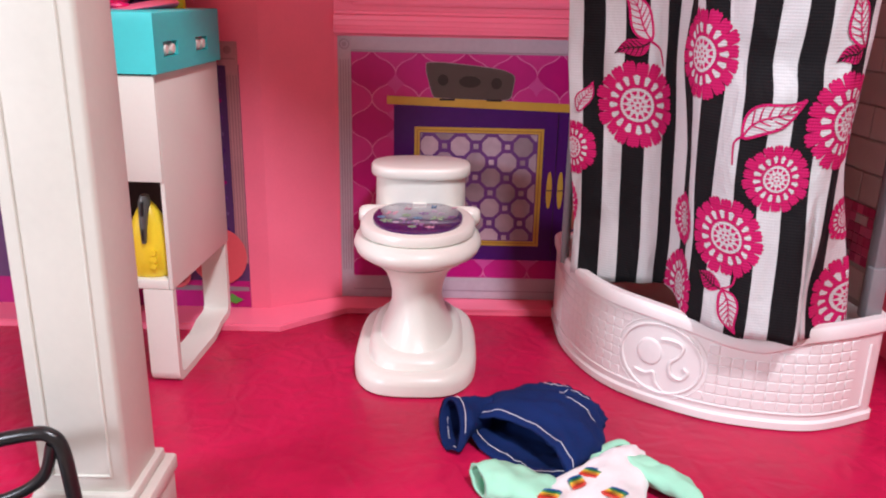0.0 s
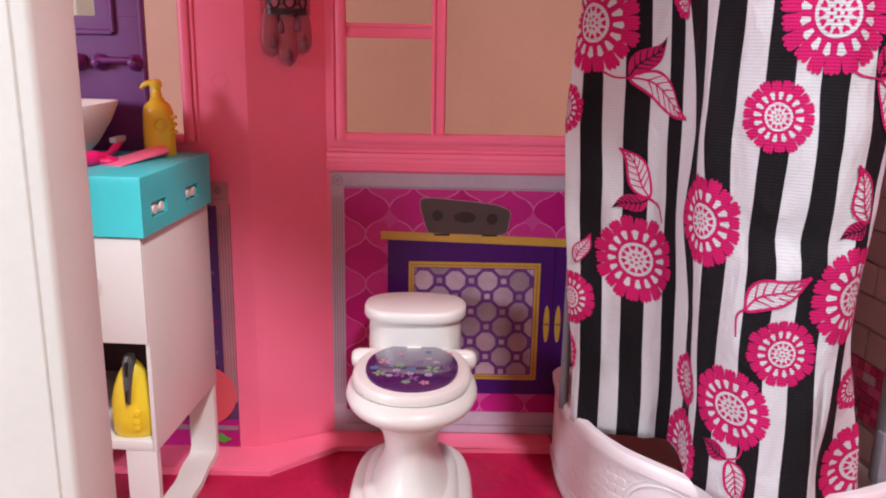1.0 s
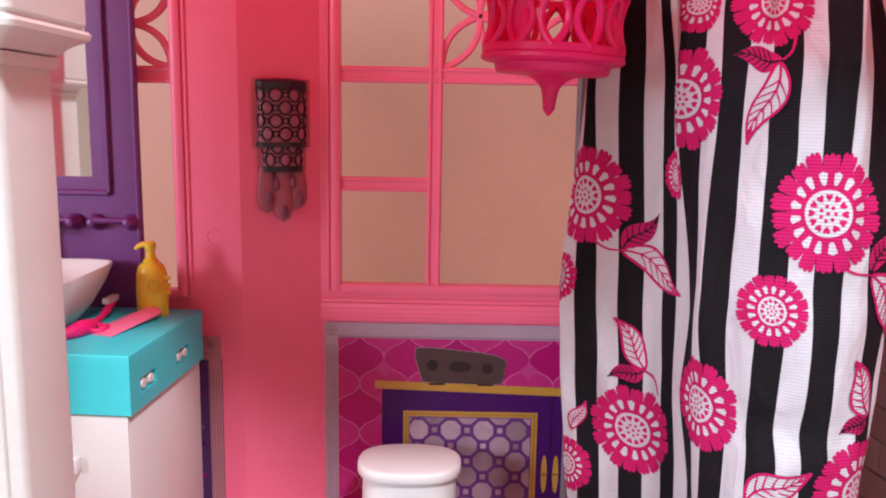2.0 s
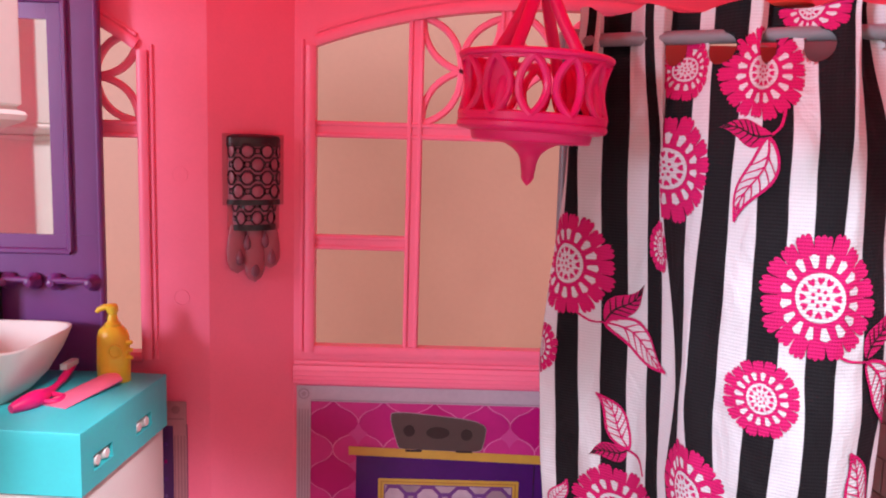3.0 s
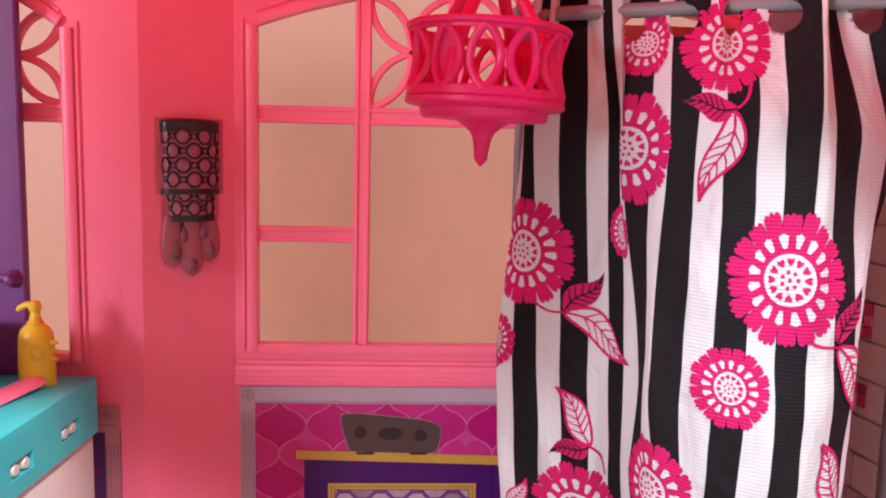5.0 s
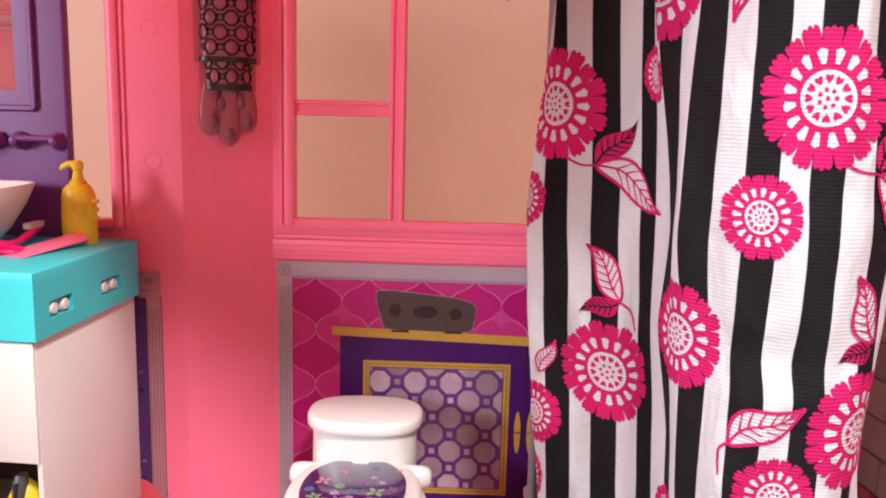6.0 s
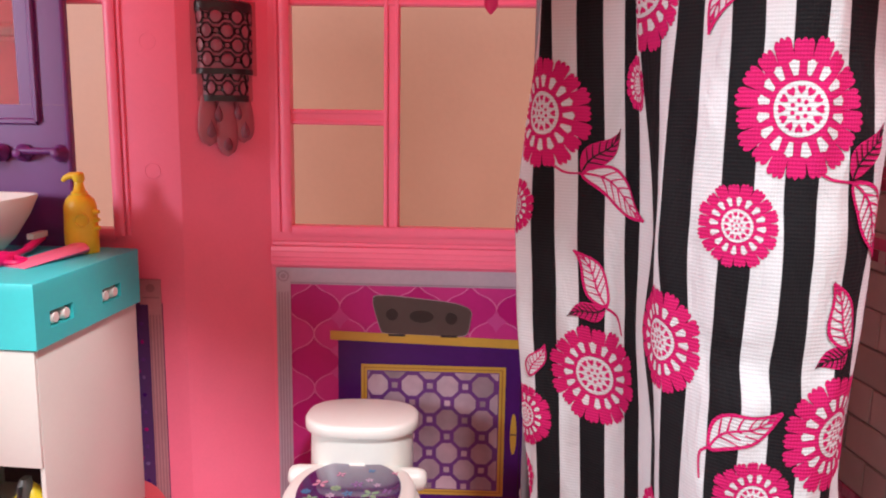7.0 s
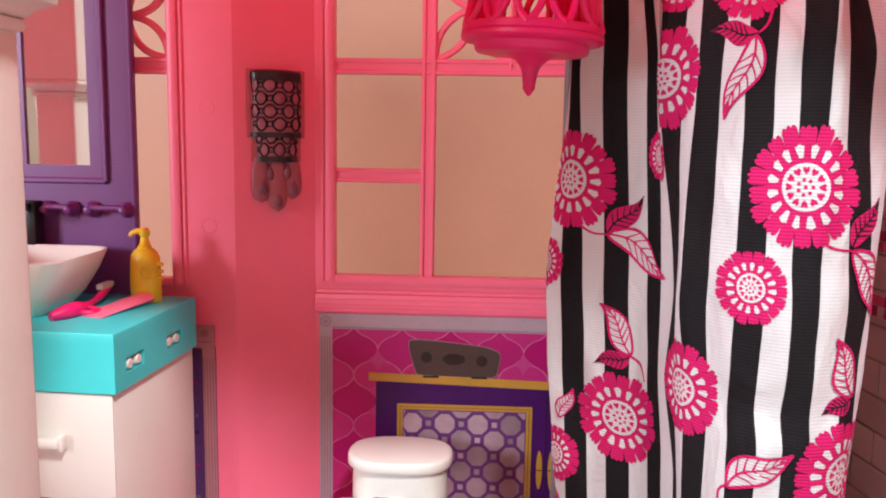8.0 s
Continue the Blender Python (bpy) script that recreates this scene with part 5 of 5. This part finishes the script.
                if all(inside(k0, z0, *p) for p in q):
                    add_poly(b, k0, z0, q, 0.00032)
        bmesh.ops.remove_doubles(b, verts=b.verts, dist=1e-7)
        body = part("printed_leaf", b, CLOTHP if filled else CLOTHW, c, "printed pink leaf" if filled else "printed pale leaf with pink veins", smooth=True, angle=180)
        b = bmesh.new()
        line = width * 0.13
        if not filled:
            for s in (-1, 1):
                strip(b, k0, z0, [at(i / N, s) for i in range(N + 1)], line * 1.7, line * 1.5, 0.0006)
        strip(b, k0, z0, [at(i / N, 0) for i in range(N + 1)], line * 1.3, line * 0.6, 0.00066)
        for i in range(1, 7):
            f = 0.08 + i * 0.115
            for s in (-1, 1):
                strip(b, k0, z0, [at(f, 0), at(f + 0.07, s * 0.45), at(f + 0.15, s * 0.93)], line, line * 0.6, 0.00062)
        part("leaf_veining", b, CLOTHK if filled else CLOTHP, body, smooth=False)

    def stem(k0, z0, pts):
        b = bmesh.new()
        line = [(p.x, p.y) for p in catmull([((k - k0) * STRIPE, z - z0, 0) for k, z in pts], 6)]
        strip(b, k0, z0, line, 0.0016, 0.001, 0.0003)
        part("printed_stem", b, CLOTHP, c, smooth=False)

    leaves = ((3.15, 0.299, 4.8, 0.323, 0.0065, 1, 0), (3.15, 0.299, 6.35, 0.2765, 0.0078, 0, 0.002), (11.35, 0.4045, 9.4, 0.4085, 0.0058, 1, 0), (11.25, 0.404, 10.25, 0.3645, 0.0066, 0, 0.0018), (4.1, 0.2285, 2.85, 0.2565, 0.0068, 0, -0.002),
              (4.05, 0.2275, 2.5, 0.2195, 0.0055, 1, 0), (11.1, 0.182, 13.4, 0.2045, 0.0075, 0, 0.002), (15.6, 0.2315, 14.65, 0.2615, 0.0068, 0, 0.001), (15.5, 0.2315, 14.4, 0.2235, 0.0055, 1, 0), (10.65, 0.092, 9.6, 0.0985, 0.0052, 1, 0),
              (10.75, 0.0915, 11.6, 0.0675, 0.0068, 0, -0.001), (15.1, 0.305, 16.4, 0.3285, 0.0062, 1, 0), (15.15, 0.3035, 16.5, 0.27, 0.0078, 0, 0.002), (0.7, 0.181, 1.5, 0.2005, 0.005, 0, 0))
    for row in leaves:
        leaf(*row)
    stem(1.9, 0.302, ((1.9, 0.303), (2.5, 0.299), (3.2, 0.299)))
    stem(11.5, 0.404, ((11.75, 0.418), (11.6, 0.409), (11.2, 0.4035)))
    stem(4.1, 0.228, ((4.05, 0.228), (4.6, 0.223), (4.85, 0.213)))
    stem(14.0, 0.309, ((13.85, 0.3095), (14.4, 0.305), (15.2, 0.3035)))
    stem(11.1, 0.182, ((11.2, 0.183), (10.75, 0.1785), (10.8, 0.166)))
    stem(10.7, 0.091, ((11.2, 0.103), (11.1, 0.096), (10.6, 0.0915)))


shower_curtain()


# ---- shower rail, pole, head and side wall ----
rail = thing("shower_rail", "grey plastic curtain rail on a pole at the tub's corner", "curtain rail")
_pts = catmull([(0.089, -0.079, ROD_Z), (0.0885, -0.098, ROD_Z), (0.096, rod_y(0.096), ROD_Z), (0.15, rod_y(0.15), ROD_Z), (0.2, rod_y(0.2), ROD_Z), (0.257, rod_y(0.257), ROD_Z)], 6)
part("rod", tube(_pts, 0.0037, 14), GREY, rail)
part("pole", tube([(0.089, -0.078, 0.066), (0.089, -0.078, 0.452), (0.089, -0.078, 0.462)], [0.0032, 0.0032, 0.003], 14), GREY, rail)
part("bracket", box(0.083, 0.0945, -0.086, -0.07, 0.447, 0.466, 0.002), GREY, rail)

shower = thing("rain_shower", "coral plastic rain shower hanging from a grey pipe over the tub", "shower")
part("dome", lathe(0.2, -0.118, [(0.0004, 0.4835), (0.004, 0.483), (0.009, 0.481), (0.0128, 0.4785), (0.0138, 0.4762), (0.0126, 0.475), (0.002, 0.4746)], 32), ORANGE, shower)
part("pipe", tube([(0.202, -0.118, 0.4815), (0.203, -0.118, CEIL)], 0.0039, 12), GREY, shower)


def shower_wall():
    w = thing("shower_wall", "white tiled shower side wall with magenta mosaic bands in a grey frame", "shower wall")
    a, b = Vector((0.262, -0.17, 0)), Vector((0.2465, -0.012, 0))
    d = (b - a).normalized()
    n = Vector((-d.y, d.x, 0))
    length = (b - a).length
    m = Matrix((Vector((d.x, n.x, 0, a.x)), Vector((d.y, n.y, 0, a.y)), Vector((0, 0, 1, 0)), Vector((0, 0, 0, 1))))
    core = part("panel", box(0, length, -0.005, 0, 0.07, 0.47), GROUT, w)
    core.matrix_basis = m
    post = part("post", box(-0.0095, 0.0, -0.006, 0.0018, 0.066, 0.448, 0.0012), GREY, w, "dark grey plastic post")
    post.matrix_basis = m
    lip = part("post_step", box(-0.0115, -0.0035, -0.0075, 0.0032, 0.066, 0.1, 0.0012), GREY, w)
    lip.matrix_basis = m
    rail = part("top_rail", box(-0.0095, length, -0.006, 0.003, 0.4485, 0.472, 0.0012), GREY, w, "grey plastic top rail")
    rail.matrix_basis = m
    tile_mesh = finish("tile", box(0, 0.0385, 0, 0.0011, 0, 0.0189, 0.0006, 1), TILEW)
    row = 0
    for z0, count in ((0.0745, 1), (0.1345, 14)):
        for r in range(count):
            z = z0 + r * 0.0199
            x = 0.0008 - (0.02 if row % 2 else 0.0)
            row += 1
            while x < length - 0.001:
                lo, hi = max(x, 0.0008), min(x + 0.0385, length - 0.0008)
                if hi - lo > 0.004:
                    ob = new("tile", tile_mesh)
                    ob.parent = w
                    ob.matrix_basis = m @ Matrix.Translation((lo, 0.0001, z)) @ Matrix.Diagonal(((hi - lo) / 0.0385, 1, 1, 1))
                x += 0.0395
    tones = [flat_print("mosaic_magenta", (0.5, 0.01, 0.13)), flat_print("mosaic_rose", (0.72, 0.1, 0.28)), flat_print("mosaic_white", (0.66, 0.55, 0.58)), flat_print("mosaic_deep", (0.3, 0.006, 0.08))]
    rng = random.Random(4)
    for z0, z1, start, deep in ((0.0965, 0.1325, 0.001, 0.0), (0.2585, 0.2725, 0.0135, 0.001), (0.2945, 0.3135, 0.0135, 0.001), (0.414, 0.4475, 0.001, 0.0)):
        bms = [bmesh.new() for _ in tones]
        z = z0
        while z < z1 - 0.004:
            x = start
            while x < length - 0.006:
                i = rng.choice((0, 0, 1, 1, 0, 2, 3))
                tmp = bpy.data.meshes.new("tmp")
                one = box(x, x + 0.0058, deep + 0.0001, deep + 0.0009, z, z + 0.0058)
                one.to_mesh(tmp)
                bms[i].from_mesh(tmp)
                one.free()
                bpy.data.meshes.remove(tmp)
                x += 0.0062
            z += 0.0062
        for one, tone in zip(bms, tones):
            ob = tagged(part("mosaic", one, tone, w, smooth=False), kind="stuff")
            ob.matrix_basis = m


shower_wall()


# ---- bathtub ----
MED_Q, MED_Z, MED_R = 0.0045, 0.0335, 0.0272


def bathtub():
    t = thing("bathtub", "blush white plastic corner bathtub with embossed tile pattern", "bathtub")
    front = catmull([(0.0915, -0.02, 0), (0.0905, -0.058, 0), (0.0925, -0.089, 0), (0.103, -0.126, 0), (0.121, -0.155, 0), (0.153, -0.181, 0), (0.184, -0.195, 0), (0.228, -0.2005, 0), (0.271, -0.1845, 0)], 8)
    plan = front + [Vector((0.2735, -0.181, 0)), Vector((0.2755, -0.1, 0)), Vector((0.2755, -0.018, 0)), Vector((0.272, -0.0145, 0)), Vector((0.18, -0.0145, 0)), Vector((0.095, -0.0145, 0))]
    cen = Vector((0.185, -0.1, 0))
    m = len(plan)
    normals = []
    for i in range(m):
        d = plan[(i + 1) % m] - plan[i - 1]
        normals.append(Vector((d.y, -d.x, 0)).normalized())
    normals = [n if n.dot(p - cen) > 0 else -n for n, p in zip(normals, plan)]

    def rim(p):
        side = 0.04 if p.x < 0.192 else 0.021
        front_share = min(1.0, max(0.0, (-p.y - 0.1) / 0.05))
        return 0.0705 - 0.0105 * math.exp(-((p.x - 0.192) / side) ** 2) * front_share

    def level(off, f, lift=0.0):
        return [p + n * off + Vector((0, 0, rim(p) * f + lift)) for p, n in zip(plan, normals)]
    rings = [level(0.0005, 0, 0.0002), level(0.0018, 0, 0.001), level(0.0018, 0, 0.0055), level(0.0, 0, 0.0068), level(0.0, 1, -0.0105), level(0.0022, 1, -0.0085), level(0.0026, 1, -0.0025), level(0.001, 1, 0), level(-0.0045, 1, 0),
             level(-0.006, 1, -0.0015), level(-0.0075, 1, -0.012), level(-0.012, 0, 0.022), level(-0.02, 0, 0.014), [cen + (p - cen) * 0.5 + Vector((0, 0, 0.0125)) for p in plan]]
    body = part("tub_body", loft(rings), TUBW, t)
    inside_plan = [cen + (p - cen) * 0.93 for p in plan]
    part("tub_floor", loft([[p + Vector((0, 0, z)) for p in inside_plan] for z in (0.044, 0.05)]), TUBIN, t, "brown-grey shower floor")
    s = [0.0]
    for a, b in zip(front, front[1:]):
        s.append(s[-1] + (b - a).length)

    def wall_at(q, z, off):
        """A place on the bowed front, q metres along it."""
        q = min(max(q, 0.0), s[-1] - 1e-6)
        i = max(j for j in range(len(s) - 1) if s[j] <= q)
        f = (q - s[i]) / (s[i + 1] - s[i])
        p = front[i].lerp(front[i + 1], f)
        n = normals[i].lerp(normals[i + 1], f).normalized()
        return p + n * off + Vector((0, 0, z)), n

    tile = finish("tile", box(-0.0033, 0.0033, -0.0012, 0.00045, -0.003, 0.003, 0.0004, 1), TUBW)
    qm = min(range(len(front)), key=lambda i: (front[i] - Vector((0.1375, -0.1705, 0))).length)
    qm, zm = s[qm] + MED_Q, MED_Z
    for r in range(7):
        z = 0.0155 + r * 0.0066
        q = 0.056
        while q < s[-1] - 0.016:
            p, n = wall_at(q, z, 0.0)
            near = math.hypot(q - qm, (z - zm) * 1.05) < 0.0312
            if not near and z < rim(p) - 0.0135:
                ob = new("tile", tile)
                ob.parent = t
                ob.matrix_basis = Matrix.Translation(p) @ Matrix.Rotation(math.atan2(n.y, n.x) - math.pi / 2, 4, "Z")
            q += 0.0072

    def line(pts, r, name="bead", closed=False, off=0.0003):
        part(name, tube([wall_at(q, z, off)[0] for q, z in pts], r, 8, closed, up=wall_at(pts[0][0], 0, 0)[1] if name.startswith("medallion") else Vector((0, 0, 1))), TUBW, body)
    line([(0.048 + i * (s[-1] - 0.058) / 60, 0.0112) for i in range(61)], 0.0008)
    line([(s[-1] - 0.008, 0.0115 + i * 0.007) for i in range(7)], 0.0008)
    line([(0.0495, 0.0115 + i * 0.0078) for i in range(6)], 0.0007)
    for k in range(6):
        line([(0.017 + k * 0.0046, 0.012 + i * 0.008) for i in range(6)], 0.0009, "rib")
    line([(qm + MED_R * math.cos(i * math.pi / 24), zm + MED_R * 0.86 * math.sin(i * math.pi / 24)) for i in range(48)], 0.0009, "medallion_ring", True)
    line([(qm + MED_R * 1.13 * math.cos(i * math.pi / 24), zm + MED_R * 0.98 * math.sin(i * math.pi / 24)) for i in range(-9, 34)], 0.0004, "medallion_ring")
    # a plain oval boss and curls inside the ring

    def curl(pts, r):
        line([(qm + p.x, zm + p.y) for p in catmull([(u, v, 0) for u, v in pts], 6)], r, "medallion_curl")
    boss = []
    for f, lift in ((1.0, -0.0002), (0.97, 0.0005), (0.8, 0.0007), (0.02, 0.0007)):
        boss.append([wall_at(qm - 0.0075 + 0.0088 * f * math.cos(i * math.pi / 16), zm + 0.003 + 0.0095 * f * math.sin(i * math.pi / 16), lift)[0] for i in range(32)])
    part("medallion_boss", loft(boss, False, True), TUBW, body, angle=180)
    curl([(0.0, 0.0135), (0.007, 0.0145), (0.014, 0.012), (0.0125, 0.005), (0.007, -0.001), (0.008, -0.0085), (0.0145, -0.0105), (0.0185, -0.0055), (0.0155, -0.0025)], 0.0012)
    curl([(-0.0165, -0.0115), (-0.009, -0.0125), (-0.0035, -0.0105), (-0.002, -0.0165), (0.003, -0.0215)], 0.001)


bathtub()


# ---- clothes on the floor ----
def sleeve_rings(rows, n=36, crumple=0.0012, seed=0.0):
    """Rings of limp cloth: rows of centre, long half axis, short half axis."""
    out = []
    for j, (c, a, b) in enumerate(rows):
        c, a, b = Vector(c), Vector(a), Vector(b)
        r = []
        for i in range(n):
            th = 2 * math.pi * i / n
            p = c + a * math.cos(th) + b * math.sin(th)
            p += Vector((0, 0, 1)) * crumple * noise.noise(p * 120 + Vector((seed, 0, 0)))
            p += a.normalized() * crumple * noise.noise(p * 160 + Vector((0, seed, 3)))
            p.z = max(p.z, 0.0006)
            r.append(p)
        out.append(r)
    return out


def dense(rows, n=5):
    c = catmull([r[0] for r in rows], n)
    a = catmull([r[1] for r in rows], n)
    b = catmull([r[2] for r in rows], n)
    return list(zip(c, a, b))


def cloth_tube(rows, material, name, parent, thick=0.0007, cap=True, label="", seed=0.0, crumple=0.0012, deep=9):
    rings = sleeve_rings(dense(rows), 40, crumple, seed)
    inner = sleeve_rings([(c, a * (1 - thick * 4 / a.length), b * (1 - thick * 1.5 / max(b.length, 0.001))) for c, a, b in dense(rows)[:deep]], 40, crumple, seed)
    return part(name, loft(inner[::-1] + rings, True, cap), material, parent, label, angle=180), rings


def jeans():
    j = thing("doll_shorts", "dark blue doll denim shorts with white stitching on the floor", "shorts")
    body, r1 = cloth_tube([((0.0425, -0.2435, 0.0112), (0.0262, -0.0247, 0.0), (0.0042, 0.0062, 0.0098)), ((0.05, -0.2335, 0.013), (0.028, -0.0262, 0), (0.002, 0.003, 0.0118)), ((0.059, -0.224, 0.0136), (0.0288, -0.0268, 0), (0, 0.001, 0.0128)),
                           ((0.068, -0.2125, 0.0135), (0.026, -0.0255, 0), (0, 0, 0.0125)), ((0.0755, -0.2015, 0.0132), (0.0205, -0.0215, 0), (0, 0, 0.0115)), ((0.08, -0.195, 0.0125), (0.0175, -0.0185, 0), (0, -0.001, 0.0098))], DENIM, "body", j, cap=False, seed=1, crumple=0.003, deep=19)
    leg, r2 = cloth_tube([((0.0055, -0.222, 0.0112), (-0.002, 0.016, 0.009), (0.0062, -0.004, 0.006)), ((0.0125, -0.219, 0.0112), (-0.001, 0.0162, 0.0075), (0.0045, -0.004, 0.0075)), ((0.021, -0.211, 0.0115), (0.001, 0.0125, 0.005), (0.003, -0.003, 0.0082)), ((0.032, -0.2045, 0.012), (0.001, 0.0095, 0.002), (0, -0.002, 0.008))], DENIM, "leg", j, seed=5, crumple=0.003)
    waist = []
    for k, f in enumerate((0.0, 0.3, 0.6, 0.85, 1.0)):
        c0 = Vector((0.0785, -0.1985, 0.0115)) + Vector((0.0045, 0.0065, -0.0005)) * f
        r = []
        for i in range(96):
            th = 2 * math.pi * i / 96
            g = 1 + (0.05 * math.sin(th * 19) + 0.03 * math.sin(th * 11 + 1)) * (1 if k in (1, 2, 3) else 0.4)
            r.append(c0 + Vector((0.0172, -0.0185, 0)) * math.cos(th) * g + Vector((0, 0, 0.0108 if k < 4 else 0.0085)) * math.sin(th) * g)
        for p in r:
            p.z = max(p.z, 0.0008)
        waist.append(r)
    part("waistband", loft(waist), DENIM, j, "gathered elastic waistband", angle=180)

    def stitch(loop, closed=True):
        pts = []
        m = len(loop)
        for i in range(m if closed else m - 1):
            for f in (0.0, 0.33, 0.67):
                pts.append(loop[i].lerp(loop[(i + 1) % m], f))
        wavy = [p + Vector((0, 0, 0.00022)) * (1 if i % 2 else -1) for i, p in enumerate(pts)]
        part("stitching", tube(wavy, 0.00021, 5, closed), THREAD, j)

    def out(p, c):
        return p + (p - Vector(c)).normalized() * 0.0004

    def hem_line(ring_pts, c):
        """Stitches round a leg's hem: on the outside above, on the inside of the sheet that lies below."""
        c = Vector(c)
        return [out(p, c) if p.z > c.z - 0.001 else p + (c - p) * 0.13 for p in ring_pts]
    stitch(hem_line(r1[2], (0.0445, -0.241, 0.0115)))
    stitch(hem_line(r2[3], (0.009, -0.2205, 0.0112)))
    mid = Vector((0.0785, -0.1985, 0.0115))
    stitch([p + (p - mid).normalized() * 0.001 for p in waist[1][8:40]], closed=False)
    # fly and pocket seams
    stitch([out(r1[k][10], (0.07, -0.21, 0.0)) for k in range(21, 16, -1)], closed=False)
    stitch([out(r1[17 - k // 4][9 - k], (0.07, -0.21, 0.0)) for k in range(6)], closed=False)
    return j


jeans()


def shirt():
    s = thing("doll_shirt", "white doll T-shirt with mint sleeves and rainbow print, on floor", "shirt")
    part("body", loft(sleeve_rings(dense([((0.1065, -0.2375, 0.005), (0.006, 0.0015, 0), (0, 0, 0.0035)), ((0.1035, -0.2455, 0.0075), (0.0135, 0.003, 0), (0, 0, 0.006)), ((0.0935, -0.2575, 0.0075), (0.0195, 0.006, 0), (0, 0, 0.0068)), ((0.082, -0.275, 0.0072), (0.031, 0.01, 0), (0, 0, 0.0066)),
                                           ((0.072, -0.3, 0.006), (0.034, 0.012, 0), (0, 0, 0.0055)), ((0.066, -0.325, 0.004), (0.034, 0.012, 0), (0, 0, 0.003))]), 44, 0.0028, 9)), FABW, s, angle=180)
    cloth_tube([((0.0205, -0.2745, 0.009), (0.0045, -0.0085, 0.001), (-0.001, 0.003, 0.0078)), ((0.025, -0.274, 0.009), (0.004, -0.0115, 0), (-0.001, 0.002, 0.0079)), ((0.034, -0.2745, 0.0085), (0.002, -0.0145, 0), (0, 0, 0.0074)), ((0.05, -0.279, 0.0072), (0, -0.015, 0), (0, 0, 0.006)), ((0.062, -0.283, 0.0065), (0, -0.015, 0), (0, 0, 0.005))], MINT, "sleeve", s, label="mint sleeve", seed=2, crumple=0.003)
    cloth_tube([((0.1325, -0.281, 0.0068), (0.0025, -0.015, 0.0), (0.0012, 0.001, 0.006)), ((0.1295, -0.2785, 0.0074), (0.0035, -0.0162, 0), (0.001, 0.001, 0.0066)), ((0.1235, -0.273, 0.0078), (0.0045, -0.0168, 0), (0, 0, 0.0068)), ((0.115, -0.264, 0.0074), (0.004, -0.0145, 0), (0, 0, 0.006)), ((0.104, -0.258, 0.007), (0.003, -0.01, 0), (0, 0, 0.005))], MINT, "sleeve", s, label="mint sleeve", seed=3, crumple=0.003)
    part("collar", tube(catmull([(0.0835, -0.2545, 0.0095), (0.0895, -0.247, 0.0105), (0.097, -0.241, 0.0115), (0.1045, -0.2365, 0.0105), (0.1095, -0.2385, 0.0075)], 6), 0.0024, 10, flat=0.8), MINT, s, "mint collar")
    tones = [flat_print("print_red", (0.6, 0.05, 0.03)), flat_print("print_orange", (0.75, 0.25, 0.03)), flat_print("print_yellow", (0.75, 0.55, 0.05)), flat_print("print_green", (0.05, 0.3, 0.12)), flat_print("print_blue", (0.01, 0.12, 0.3))]
    for bx, by, ang in ((0.0805, -0.2725, -0.35), (0.0715, -0.2815, 0.6), (0.056, -0.293, -0.2), (0.0895, -0.2905, -0.6)):
        for k, tone in enumerate(tones):
            u = (2 - k) * -0.0017
            x, y = bx + u * math.cos(ang + 1.2), by + u * math.sin(ang + 1.2)
            c, sn = math.cos(ang), math.sin(ang)
            lobes = [(x + c * 0.0048 * math.cos(q * math.pi / 6) - sn * 0.0013 * math.sin(q * math.pi / 6), y + sn * 0.0048 * math.cos(q * math.pi / 6) + c * 0.0013 * math.sin(q * math.pi / 6)) for q in range(12)]
            part("rainbow_print", slab(lobes, 0.0132, 0.0142), tone, s, "rainbow print", smooth=False)


shirt()
